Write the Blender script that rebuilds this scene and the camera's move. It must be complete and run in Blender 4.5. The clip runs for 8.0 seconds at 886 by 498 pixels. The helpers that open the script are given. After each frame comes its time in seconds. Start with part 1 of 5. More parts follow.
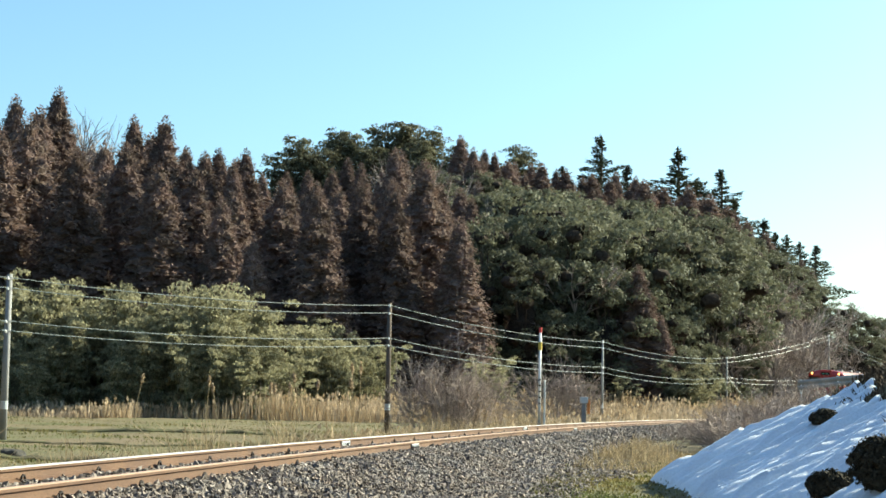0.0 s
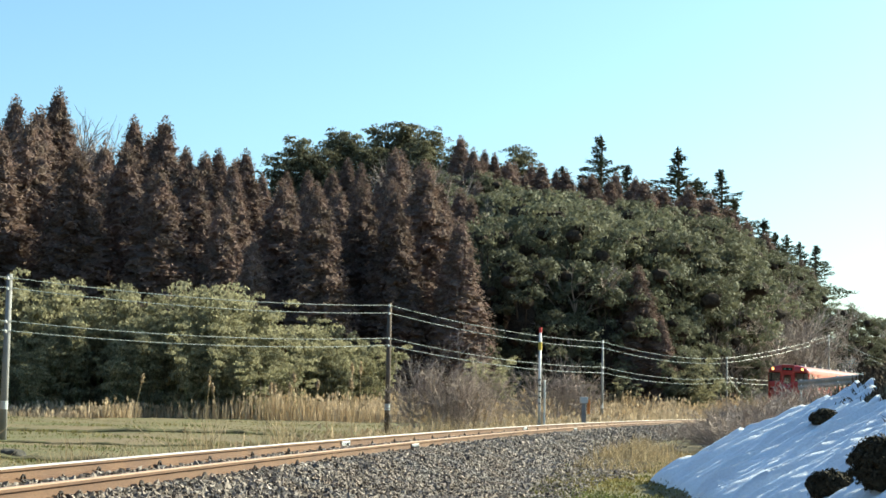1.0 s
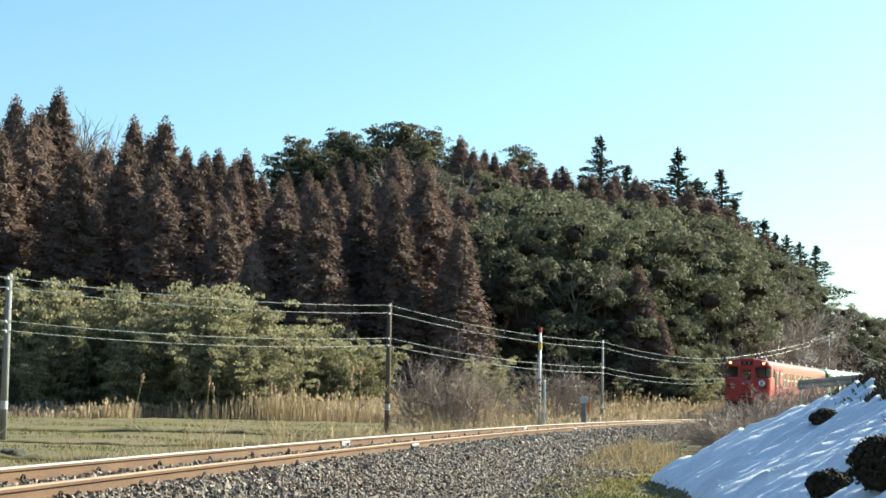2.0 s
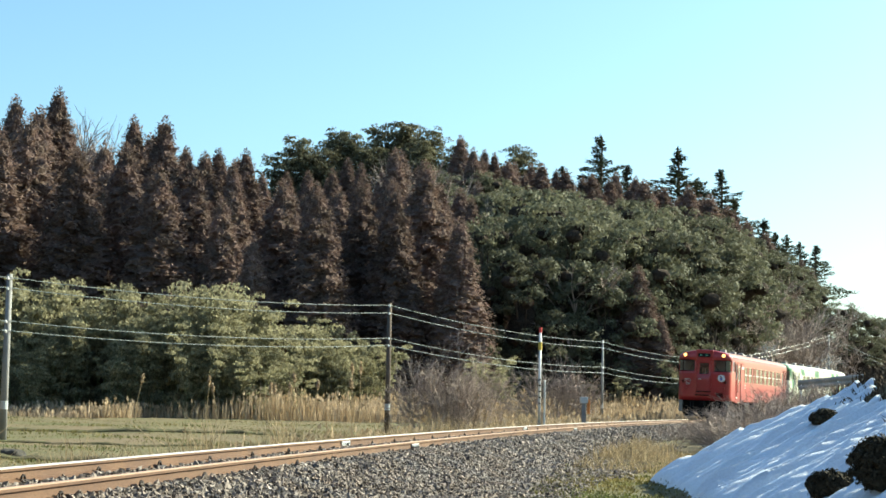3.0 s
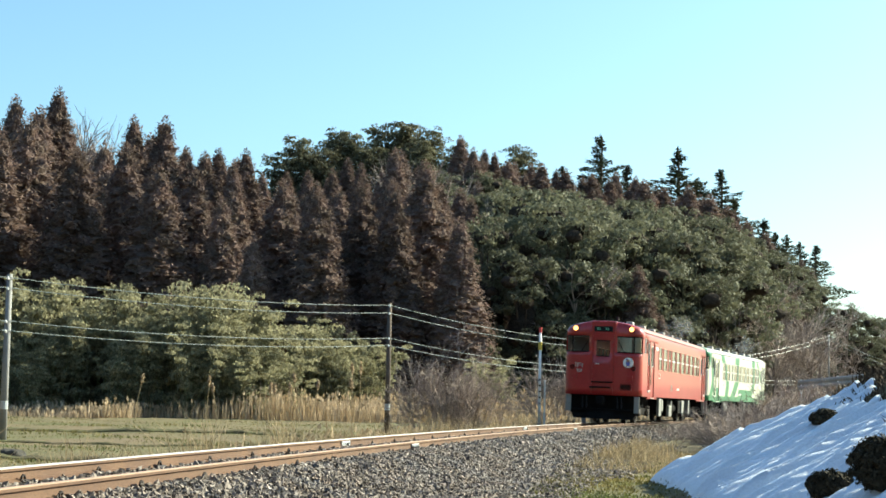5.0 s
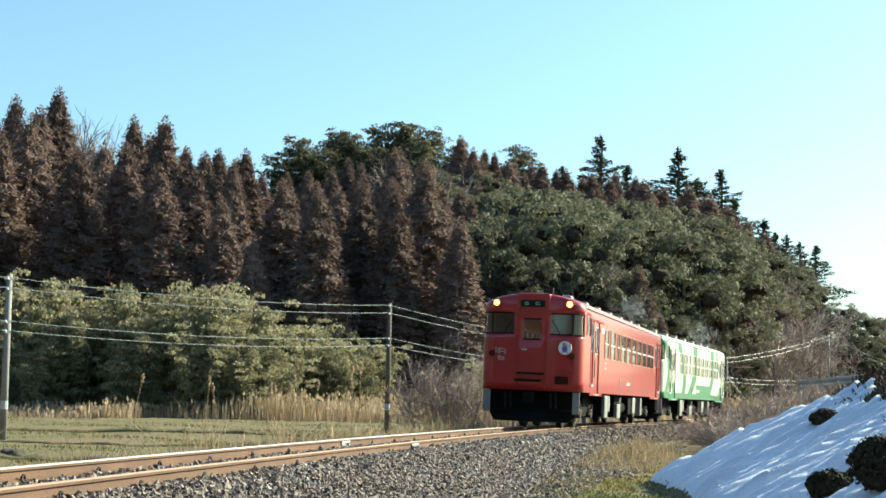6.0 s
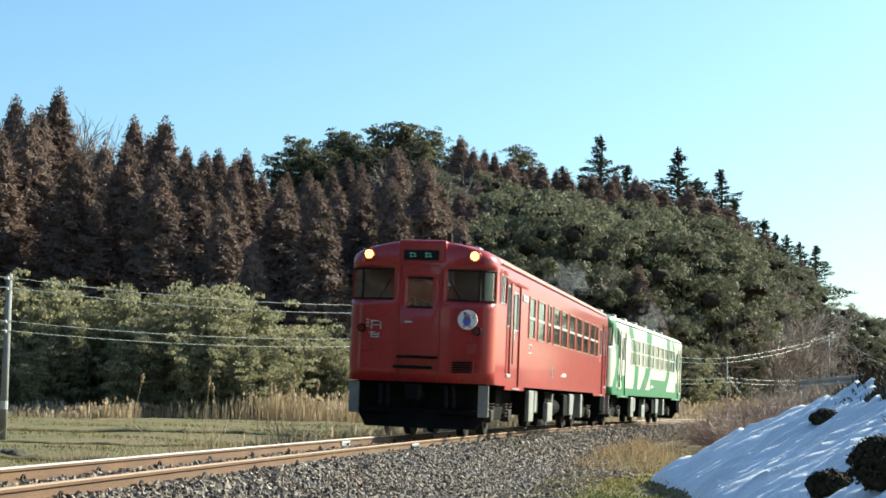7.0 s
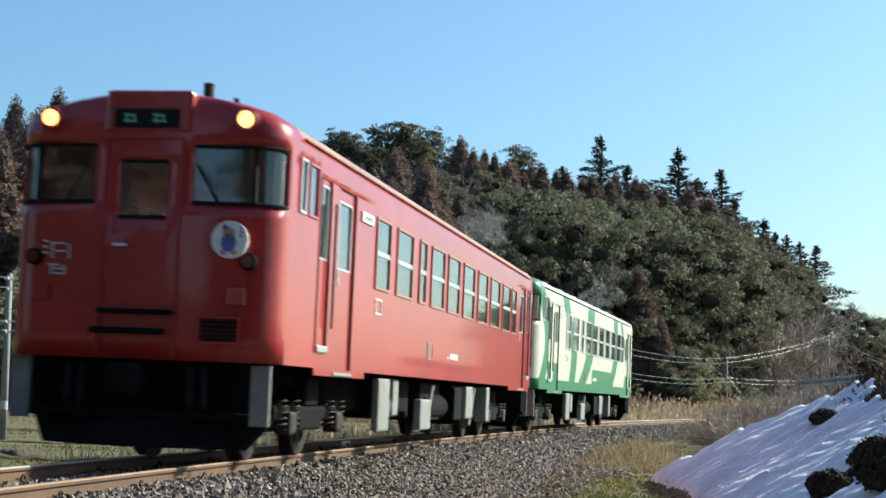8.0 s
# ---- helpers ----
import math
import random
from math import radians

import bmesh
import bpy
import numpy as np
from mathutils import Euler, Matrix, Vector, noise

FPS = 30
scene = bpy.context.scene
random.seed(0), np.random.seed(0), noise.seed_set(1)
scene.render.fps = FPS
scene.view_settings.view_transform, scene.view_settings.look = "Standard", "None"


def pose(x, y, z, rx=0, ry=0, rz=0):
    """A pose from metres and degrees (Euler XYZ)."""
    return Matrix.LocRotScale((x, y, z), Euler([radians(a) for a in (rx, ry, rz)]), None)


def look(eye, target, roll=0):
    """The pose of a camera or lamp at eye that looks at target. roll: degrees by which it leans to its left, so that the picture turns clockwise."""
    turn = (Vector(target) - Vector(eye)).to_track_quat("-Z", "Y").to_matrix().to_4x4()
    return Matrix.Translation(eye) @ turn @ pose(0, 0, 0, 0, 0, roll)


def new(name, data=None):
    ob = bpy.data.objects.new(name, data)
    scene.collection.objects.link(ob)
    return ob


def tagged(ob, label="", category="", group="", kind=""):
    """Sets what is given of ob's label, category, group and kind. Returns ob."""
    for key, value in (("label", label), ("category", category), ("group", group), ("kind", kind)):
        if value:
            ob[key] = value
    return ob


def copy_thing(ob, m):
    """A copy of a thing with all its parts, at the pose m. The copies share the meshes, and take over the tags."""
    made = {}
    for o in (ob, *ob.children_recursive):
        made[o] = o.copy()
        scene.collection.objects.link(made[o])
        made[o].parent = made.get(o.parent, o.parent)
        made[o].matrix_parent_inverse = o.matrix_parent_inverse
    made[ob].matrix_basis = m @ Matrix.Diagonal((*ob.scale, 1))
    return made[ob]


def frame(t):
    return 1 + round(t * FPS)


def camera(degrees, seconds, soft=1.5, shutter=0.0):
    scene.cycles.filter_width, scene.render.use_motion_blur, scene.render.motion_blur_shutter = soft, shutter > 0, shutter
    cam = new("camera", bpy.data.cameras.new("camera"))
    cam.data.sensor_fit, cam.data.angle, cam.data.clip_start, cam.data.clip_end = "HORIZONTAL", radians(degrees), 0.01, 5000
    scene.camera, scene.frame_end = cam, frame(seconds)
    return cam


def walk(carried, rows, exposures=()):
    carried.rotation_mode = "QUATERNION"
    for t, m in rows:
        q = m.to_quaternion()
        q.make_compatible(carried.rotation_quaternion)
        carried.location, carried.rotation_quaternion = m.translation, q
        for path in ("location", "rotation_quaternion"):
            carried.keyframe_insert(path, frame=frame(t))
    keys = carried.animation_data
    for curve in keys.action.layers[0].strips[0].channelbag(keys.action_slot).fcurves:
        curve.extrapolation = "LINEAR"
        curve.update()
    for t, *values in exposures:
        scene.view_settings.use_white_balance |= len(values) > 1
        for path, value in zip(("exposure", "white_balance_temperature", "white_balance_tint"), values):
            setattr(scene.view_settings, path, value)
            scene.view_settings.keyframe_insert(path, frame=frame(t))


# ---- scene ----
# ---- camera ----
cam = camera(2 * math.degrees(math.atan(784 / 2832.6)), 8.0, soft=1.6, shutter=0.3)
EYE = (0.0, 0.0, 0.825)
VIEW = look(EYE, (0.0, math.cos(0.0875), 0.825 + math.sin(0.0875)), roll=1.25)
walk(cam, [(0.0, VIEW), (8.0, VIEW)],
     exposures=[(0.0, 1.4, 6750, -9), (4.7, 1.4, 6750, -9), (6.5, 1.35, 6750, -9), (7.2, 1.17, 6450, -8), (8.0, 0.88, 6100, -6)])

# ---- daylight ----
SUN_TURN, SUN_RISE = radians(63), radians(30)
world = bpy.data.worlds.new("daylight")
scene.world = world
world.use_nodes = True
wn = world.node_tree
sky = wn.nodes.new("ShaderNodeTexSky")
sky.sky_type, sky.sun_disc = "NISHITA", False
sky.sun_elevation, sky.sun_rotation = SUN_RISE, SUN_TURN
sky.air_density, sky.dust_density, sky.ozone_density = 1.0, 1.6, 5.5
wn.links.new(sky.outputs[0], wn.nodes["Background"].inputs[0])
wn.nodes["Background"].inputs[1].default_value = 0.10
sun = new("sun", bpy.data.lights.new("sun", "SUN"))
sun.data.energy, sun.data.angle, sun.data.color = 5.0, radians(0.5), (1.0, 0.90, 0.78)
SUN_WAY = Vector((math.sin(SUN_TURN) * math.cos(SUN_RISE), math.cos(SUN_TURN) * math.cos(SUN_RISE), math.sin(SUN_RISE)))
sun.matrix_world = look(SUN_WAY * 100, (0, 0, 0))


# ---- materials ----
def mat(name, col, rough=0.7, metal=0.0, vary=0.25, scale=3.0, fine=40.0, bump=0.0, col2=None, isle=0.0, rand=0.0, spec=0.4, sub=0.0):
    """A surface with stains at one scale, grain at another, and relief."""
    m = bpy.data.materials.new(name)
    m.use_nodes = True
    nt = m.node_tree
    N, L = nt.nodes, nt.links
    b = N["Principled BSDF"]
    b.inputs["Roughness"].default_value = rough
    b.inputs["Metallic"].default_value = metal
    b.inputs["Specular IOR Level"].default_value = spec
    tc = N.new("ShaderNodeTexCoord")
    n1, n2 = N.new("ShaderNodeTexNoise"), N.new("ShaderNodeTexNoise")
    for n, s in ((n1, scale), (n2, fine)):
        n.inputs["Scale"].default_value = s
        n.inputs["Detail"].default_value = 5
        L.new(tc.outputs["Object"], n.inputs["Vector"])
    ramp = N.new("ShaderNodeValToRGB")
    c2 = col2 or tuple(c * (1 - vary) for c in col)
    ramp.color_ramp.elements[0].position, ramp.color_ramp.elements[1].position = 0.35, 0.65
    ramp.color_ramp.elements[0].color = (*c2, 1)
    ramp.color_ramp.elements[1].color = (*col, 1)
    L.new(n1.outputs["Fac"], ramp.inputs["Fac"])
    hsv = N.new("ShaderNodeHueSaturation")
    L.new(ramp.outputs[0], hsv.inputs["Color"])
    mr = N.new("ShaderNodeMapRange")
    mr.inputs["To Min"].default_value, mr.inputs["To Max"].default_value = 1 - vary, 1 + vary
    mr.inputs["From Min"].default_value, mr.inputs["From Max"].default_value = 0.3, 0.7
    L.new(n2.outputs["Fac"], mr.inputs["Value"])
    val = mr.outputs[0]
    for amount, node, out in ((isle, "ShaderNodeNewGeometry", "Random Per Island"), (rand, "ShaderNodeObjectInfo", "Random")):
        if amount:
            g = N.new(node)
            r = N.new("ShaderNodeMapRange")
            r.inputs["To Min"].default_value, r.inputs["To Max"].default_value = 1 - amount, 1 + amount
            L.new(g.outputs[out], r.inputs["Value"])
            mul = N.new("ShaderNodeMath")
            mul.operation = "MULTIPLY"
            L.new(val, mul.inputs[0])
            L.new(r.outputs[0], mul.inputs[1])
            val = mul.outputs[0]
    L.new(val, hsv.inputs["Value"])
    L.new(hsv.outputs[0], b.inputs["Base Color"])
    if sub:
        tr = N.new("ShaderNodeBsdfTranslucent")
        mix = N.new("ShaderNodeMixShader")
        mix.inputs[0].default_value = sub
        L.new(hsv.outputs[0], tr.inputs["Color"])
        L.new(b.outputs[0], mix.inputs[1])
        L.new(tr.outputs[0], mix.inputs[2])
        L.new(mix.outputs[0], N["Material Output"].inputs["Surface"])
    if bump:
        bp = N.new("ShaderNodeBump")
        bp.inputs["Strength"].default_value = bump
        bp.inputs["Distance"].default_value = 0.03
        L.new(n2.outputs["Fac"], bp.inputs["Height"])
        L.new(bp.outputs[0], b.inputs["Normal"])
    return m


def glow(name, col, power):
    m = bpy.data.materials.new(name)
    m.use_nodes = True
    b = m.node_tree.nodes["Principled BSDF"]
    b.inputs["Base Color"].default_value = (*col, 1)
    b.inputs["Emission Color"].default_value = (*col, 1)
    b.inputs["Emission Strength"].default_value = power
    return m


def glass_mat(name, col):
    m = bpy.data.materials.new(name)
    m.use_nodes = True
    b = m.node_tree.nodes["Principled BSDF"]
    b.inputs["Base Color"].default_value = (*col, 1)
    b.inputs["Roughness"].default_value = 0.03
    b.inputs["Transmission Weight"].default_value = 1.0
    b.inputs["IOR"].default_value = 1.8
    return m


GRASS = mat("field soil", (0.105, 0.10, 0.038), 0.95, vary=0.45, scale=0.22, fine=14, bump=1.0, col2=(0.15, 0.11, 0.06))
HILL = mat("forest floor", (0.06, 0.05, 0.03), 0.95, vary=0.4, scale=0.2, fine=3, bump=0.5)
# bed coloured dark brown to give the shadow between the stones
GRAVEL = mat("ballast bed", (0.06, 0.05, 0.042), 0.95, vary=0.45, scale=2, fine=28, bump=1.0)
STONE = mat("crushed stone", (0.18, 0.158, 0.142), 0.8, vary=0.25, scale=1.5, fine=60, isle=0.75, col2=(0.18, 0.14, 0.11))
# inner head runs like the outer; its weaker reflection is put into this tan
TANHEAD = mat("dull rail head", (0.40, 0.27, 0.19), 0.55, 0.4, vary=0.15, scale=4, fine=80)
RUST = mat("rusty rail web", (0.125, 0.066, 0.034), 0.75, vary=0.3, scale=1.2, fine=60, bump=0.2, col2=(0.09, 0.046, 0.026))
STEEL = mat("worn rail head", (0.74, 0.66, 0.61), 0.5, 0.9, vary=0.12, scale=4, fine=80)
IRON = mat("dark iron", (0.03, 0.022, 0.019), 0.75, 0.2, vary=0.4, scale=8, fine=90)
TIMBER = mat("weathered sleeper", (0.09, 0.07, 0.055), 0.9, vary=0.4, scale=3, fine=50, bump=0.5, rand=0.3)
SNOW = mat("old snow", (0.83, 0.88, 0.94), 0.6, vary=0.05, scale=1.2, fine=30, bump=0.35, col2=(0.74, 0.79, 0.87))
CEDAR = mat("winter cedar foliage", (0.215, 0.148, 0.128), 0.85, vary=0.3, scale=0.9, fine=6, bump=1.0, isle=0.2, rand=0.25, col2=(0.15, 0.112, 0.092), spec=0.1, sub=0.3)
LEAF = mat("evergreen leaves", (0.158, 0.153, 0.098), 0.65, vary=0.3, scale=0.5, fine=5, isle=0.25, rand=0.25, col2=(0.105, 0.110, 0.068), spec=0.2, sub=0.35)
BAMBOO = mat("bamboo leaves", (0.35, 0.325, 0.205), 0.65, vary=0.3, scale=0.6, fine=5, isle=0.35, rand=0.2, col2=(0.21, 0.20, 0.12), spec=0.2, sub=0.55)
PINE = mat("pine needles", (0.14, 0.13, 0.075), 0.8, vary=0.3, scale=0.6, fine=5, isle=0.4, rand=0.2, spec=0.15, sub=0.2)
FIR = mat("fir needles", (0.06, 0.07, 0.042), 0.8, vary=0.3, scale=0.6, fine=5, isle=0.4, rand=0.2, spec=0.15, sub=0.2)
BARK = mat("bark", (0.10, 0.07, 0.05), 0.9, vary=0.4, scale=2, fine=30, bump=0.6)
# twig-brown crown cores; the shade inside the foliage is put into this colour
INNER = mat("dark crown core", (0.055, 0.042, 0.032), 0.95, vary=0.4, scale=1.5, fine=9, bump=0.8, spec=0.1)
TWIG = mat("bare twigs", (0.37, 0.295, 0.25), 0.9, vary=0.3, scale=2, fine=30, isle=0.3)
REED = mat("dry reeds", (0.45, 0.36, 0.26), 0.9, vary=0.25, scale=0.4, fine=8, isle=0.35, col2=(0.38, 0.28, 0.17), spec=0.2, sub=0.3)
STRAW = mat("dry weeds", (0.36, 0.28, 0.17), 0.9, vary=0.3, scale=0.8, fine=8, isle=0.45, spec=0.2, sub=0.3)
TURF = mat("low grass", (0.10, 0.115, 0.04), 0.9, vary=0.3, scale=0.5, fine=8, isle=0.45, col2=(0.20, 0.16, 0.06), spec=0.2, sub=0.3)
SHRUB = mat("clipped shrub leaves", (0.055, 0.045, 0.027), 0.85, vary=0.3, scale=3, fine=20, isle=0.5, spec=0.2)
CONCRETE = mat("grey pole concrete", (0.28, 0.275, 0.265), 0.85, vary=0.2, scale=2, fine=40, bump=0.2)
WOODPOLE = mat("dark wooden pole", (0.13, 0.10, 0.08), 0.9, vary=0.3, scale=2, fine=40, bump=0.3)
CABLE = mat("cable sheath", (0.10, 0.135, 0.14), 0.45, vary=0.1)
GALV = mat("galvanised steel", (0.55, 0.57, 0.58), 0.45, 0.6, vary=0.15, scale=3, fine=40)
WHITE = mat("white paint", (0.78, 0.77, 0.74), 0.45, vary=0.08, scale=3, fine=30)
RED = mat("vermilion body paint", (0.36, 0.021, 0.022), 0.35, vary=0.12, scale=1.2, fine=14, col2=(0.30, 0.021, 0.019), spec=0.3)
DARK = mat("underframe grime", (0.010, 0.0095, 0.009), 0.9, vary=0.4, scale=3, fine=30, bump=0.3, spec=0.1)
GREY = mat("underfloor grey paint", (0.24, 0.24, 0.22), 0.6, vary=0.2, scale=3, fine=30)
ROOF = mat("grey roof paint", (0.30, 0.28, 0.27), 0.7, vary=0.2, scale=1.5, fine=20)
RUBBER = mat("black rubber", (0.010, 0.010, 0.010), 0.7, spec=0.2)
CREAM = mat("window frame paint", (0.36, 0.17, 0.12), 0.45, vary=0.1)
ALU = mat("aluminium", (0.75, 0.76, 0.77), 0.3, 0.9, vary=0.08)
SEAT = mat("blue seat moquette", (0.03, 0.06, 0.16), 0.9)
INSIDE = mat("cabin lining", (0.20, 0.21, 0.19), 0.6, vary=0.1)
SEAL = mat("dark red door edge", (0.09, 0.015, 0.013), 0.5, vary=0.15)
LAMP = glow("lit headlamp", (1.0, 0.46, 0.13), 2.0)
SIGNLIT = glow("destination blind", (0.10, 0.28, 0.20), 0.08)
ORANGE = mat("orange marker paint", (0.75, 0.25, 0.06), 0.5)
YELLOW = mat("yellow band paint", (0.70, 0.50, 0.08), 0.5)
TOPRED = mat("red cap paint", (0.62, 0.06, 0.05), 0.5)
BLUE = mat("printed violet blue", (0.12, 0.13, 0.45), 0.5)
SKIN = mat("printed tan", (0.55, 0.35, 0.2), 0.5)
for shiny in (RED,):
    shiny.node_tree.nodes["Principled BSDF"].inputs["Coat Weight"].default_value = 0.6
    shiny.node_tree.nodes["Principled BSDF"].inputs["Coat Roughness"].default_value = 0.06
PANE = glass_mat("window glass", (0.80, 0.90, 0.92))


# ---- mesh helpers ----
def link(name, me, material, parent=None, label=""):
    if material and not me.materials:
        me.materials.append(material)
    ob = new(name, me)
    if parent:
        ob.parent = parent
    if label:
        ob["label"] = label
    return ob


def part(name, bm, material, parent=None, label="", smooth=False):
    me = bpy.data.meshes.new(name)
    bm.to_mesh(me)
    bm.free()
    if smooth:
        me.polygons.foreach_set("use_smooth", [True] * len(me.polygons))
    return link(name, me, material, parent, label)


def raw(name, verts, faces):
    me = bpy.data.meshes.new(name)
    me.from_pydata(verts.tolist() if hasattr(verts, "tolist") else verts, [], faces.tolist() if hasattr(faces, "tolist") else faces)
    me.update()
    return me


def box(bm, x0, x1, y0, y1, z0, z1, bevel=0.0):
    m = Matrix.Translation(((x0 + x1) / 2, (y0 + y1) / 2, (z0 + z1) / 2)) @ Matrix.Diagonal((abs(x1 - x0), abs(y1 - y0), abs(z1 - z0), 1))
    made = bmesh.ops.create_cube(bm, size=1, matrix=m)
    if bevel:
        edges = list({e for v in made["verts"] for e in v.link_edges})
        bmesh.ops.bevel(bm, geom=edges, offset=bevel, segments=2, affect="EDGES", profile=0.5)
    return bm


def rod(bm, a, b, r0, r1=None, n=8, caps=True):
    a, b = Vector(a), Vector(b)
    d = b - a
    m = Matrix.Translation((a + b) / 2) @ d.to_track_quat("Z", "Y").to_matrix().to_4x4()
    bmesh.ops.create_cone(bm, cap_ends=caps, segments=n, radius1=r0, radius2=r0 if r1 is None else r1, depth=d.length, matrix=m)
    return bm


def sweep(points, radius, n=5):
    """A tube along points, as vertices and faces."""
    pts = np.array(points, float)
    tan = np.gradient(pts, axis=0)
    tan /= np.linalg.norm(tan, axis=1)[:, None] + 1e-9
    ref = np.where(np.abs(tan[:, 2:3]) > 0.9, [[1.0, 0, 0]], [[0, 0, 1.0]])
    e1 = np.cross(tan, ref)
    e1 /= np.linalg.norm(e1, axis=1)[:, None] + 1e-9
    e2 = np.cross(tan, e1)
    rad = np.broadcast_to(np.asarray(radius, float), (len(pts),))
    ang = np.arange(n) * 2 * np.pi / n
    v = pts[:, None] + rad[:, None, None] * (np.cos(ang)[None, :, None] * e1[:, None] + np.sin(ang)[None, :, None] * e2[:, None])
    f = [(i * n + j, i * n + (j + 1) % n, (i + 1) * n + (j + 1) % n, (i + 1) * n + j) for i in range(len(pts) - 1) for j in range(n)]
    f += [tuple(range(n - 1, -1, -1)), tuple((len(pts) - 1) * n + j for j in range(n))]
    return v.reshape(-1, 3), f


def tubes(name, runs, n=5):
    V, F, k = [], [], 0
    for pts, r in runs:
        v, f = sweep(pts, r, n)
        V.append(v)
        F += [tuple(i + k for i in q) for q in f]
        k += len(v)
    return raw(name, np.concatenate(V), F)


# ---- the line of the track: an easing curve, leaning to its inner side ----
ARC = np.arange(-30.0, 200.0, 0.25)
TURN = 0.16541 + 0.0017 * ARC + 0.5 * 0.0000154 * ARC ** 2
LINE = np.cumsum(np.stack([np.sin(TURN), np.cos(TURN)], 1) * 0.25, 0)
LINE += np.array([-2.92835, 16.97572]) - LINE[np.argmin(np.abs(ARC))]
SLOPE, CANT = -0.00707, 0.01838


def lean(turn):
    r = np.array([math.cos(turn), -math.sin(turn), 0.0])
    c, s = math.cos(CANT), math.sin(CANT)
    return r * c - np.array([0, 0, s]), np.array([0, 0, c]) + r * s


def on_track(s, w=0.0, z=0.0):
    """A point s metres along, w metres to the inner side and z above the rails."""
    turn = float(np.interp(s, ARC, TURN))
    r, up = lean(turn)
    p = np.array([np.interp(s, ARC, LINE[:, 0]), np.interp(s, ARC, LINE[:, 1]), SLOPE * s])
    return p + np.array([math.cos(turn), -math.sin(turn), 0]) * 0.5665 + r * (w - 0.5665) + up * z


def track_frame(s):
    turn = float(np.interp(s, ARC, TURN))
    r, up = lean(turn)
    d = np.cross(up, r)
    p = on_track(s)
    return Matrix(((r[0], d[0], up[0], p[0]), (r[1], d[1], up[1], p[1]), (r[2], d[2], up[2], p[2]), (0, 0, 0, 1)))


def lateral(x, y):
    """Signed distance from the track (inner side positive) and the distance along it, for arrays."""
    x, y = np.asarray(x, float).ravel(), np.asarray(y, float).ravel()
    w, s = np.empty(len(x)), np.empty(len(x))
    P, T, A = LINE[::4], TURN[::4], ARC[::4]
    for i in range(0, len(x), 4000):
        dx, dy = x[i:i + 4000, None] - P[None, :, 0], y[i:i + 4000, None] - P[None, :, 1]
        j = np.argmin(dx ** 2 + dy ** 2, 1)
        k = np.arange(len(j))
        w[i:i + 4000] = dx[k, j] * np.cos(T[j]) - dy[k, j] * np.sin(T[j])
        s[i:i + 4000] = A[j]
    return w, s


def smooth(a, lo, hi):
    t = np.clip((a - lo) / (hi - lo), 0, 1)
    return t * t * (3 - 2 * t)


def wobble(x, y, scale, seed=0.0):
    return (np.sin(x * scale + seed) * np.sin(y * scale * 1.13 + 1.7 * seed) + 0.5 * np.sin(x * scale * 2.3 + y * scale * 1.9 + seed * 2.1)
            + 0.25 * np.sin(x * scale * 5.1 - y * scale * 4.3 + seed))


RIDGE_X = [-140, -70, -45, -25, -8, 10, 30, 50, 70, 85, 110, 160]
RIDGE_H = [14, 15, 13, 14, 22, 21, 17, 12, 7, 3, 1, 0]


def foot(x):
    return 112 + np.maximum(0, x) * 1.0


def hill(x, y):
    return np.interp(x, RIDGE_X, RIDGE_H) * smooth(y, foot(x), foot(x) + 85) * (1 - 0.5 * smooth(y, foot(x) + 110, foot(x) + 260))


def bank(x, y):
    """The side bank on the inner side of the curve, above the flat ground."""
    toe = 3.2 + 0.08 * np.sin(y * 0.9)
    side = np.clip((x - toe) * 0.54, 0, None)
    end = np.clip((25.6 - y) * 0.8 + (x - toe) * 0.12, 0, None)
    lip = 0.12 * smooth(x - toe, 2.55, 3.05)
    h = np.minimum(np.minimum(side, end) + lip, 2.1)
    return h * smooth(y, -14, -4) * (1 - smooth(x, 14, 24))


def ground_height(x, y):
    x, y = np.asarray(x, float), np.asarray(y, float)
    shape = x.shape
    w, s = lateral(x, y)
    w, s = w.reshape(shape), s.reshape(shape)
    rail = SLOPE * np.clip(s, -30, 150)
    outer = -1.3 + 0.2 * smooth(x, 0, 40)
    left = rail - 0.40 + (outer - rail + 0.40) * smooth(-w, 1.9, 4.6)
    right = rail - 0.50 - 0.08 * smooth(w, 2.5, 4.0)
    z = np.where(w < 0, left, right)
    z = z + 0.05 * wobble(x, y, 0.55, 1.3) * smooth(np.abs(w), 3.0, 6.0)
    z = np.where((w > 2), z + bank(x, y), z)
    mound = np.exp(-((x - 24) / 9.0) ** 2 - ((y - 74) / 12.0) ** 2) * 2.1
    z = np.where(w > 2.5, z + mound * smooth(w, 3.0, 7.5), z)
    # unseen rise behind the viewpoint, added to block low sky light
    rear = 9.0 * smooth(-y, 14, 45) * smooth(x, -90, -50) * (1 - smooth(x, -40, -26))
    return z + np.where(w < 0, hill(x, y), 0) + rear - 1.2 * smooth(np.hypot(x, y), 500, 1500)


def graded(lo, hi, near0, near1, step, grow):
    a = list(np.arange(near0, near1, step))
    st, v = step, near1
    while v < hi:
        a.append(v)
        st *= grow
        v += st
    st, v = step * grow, near0 - step * grow
    while v > lo:
        a.insert(0, v)
        st *= grow
        v -= st
    return np.array([lo] + a + [hi])


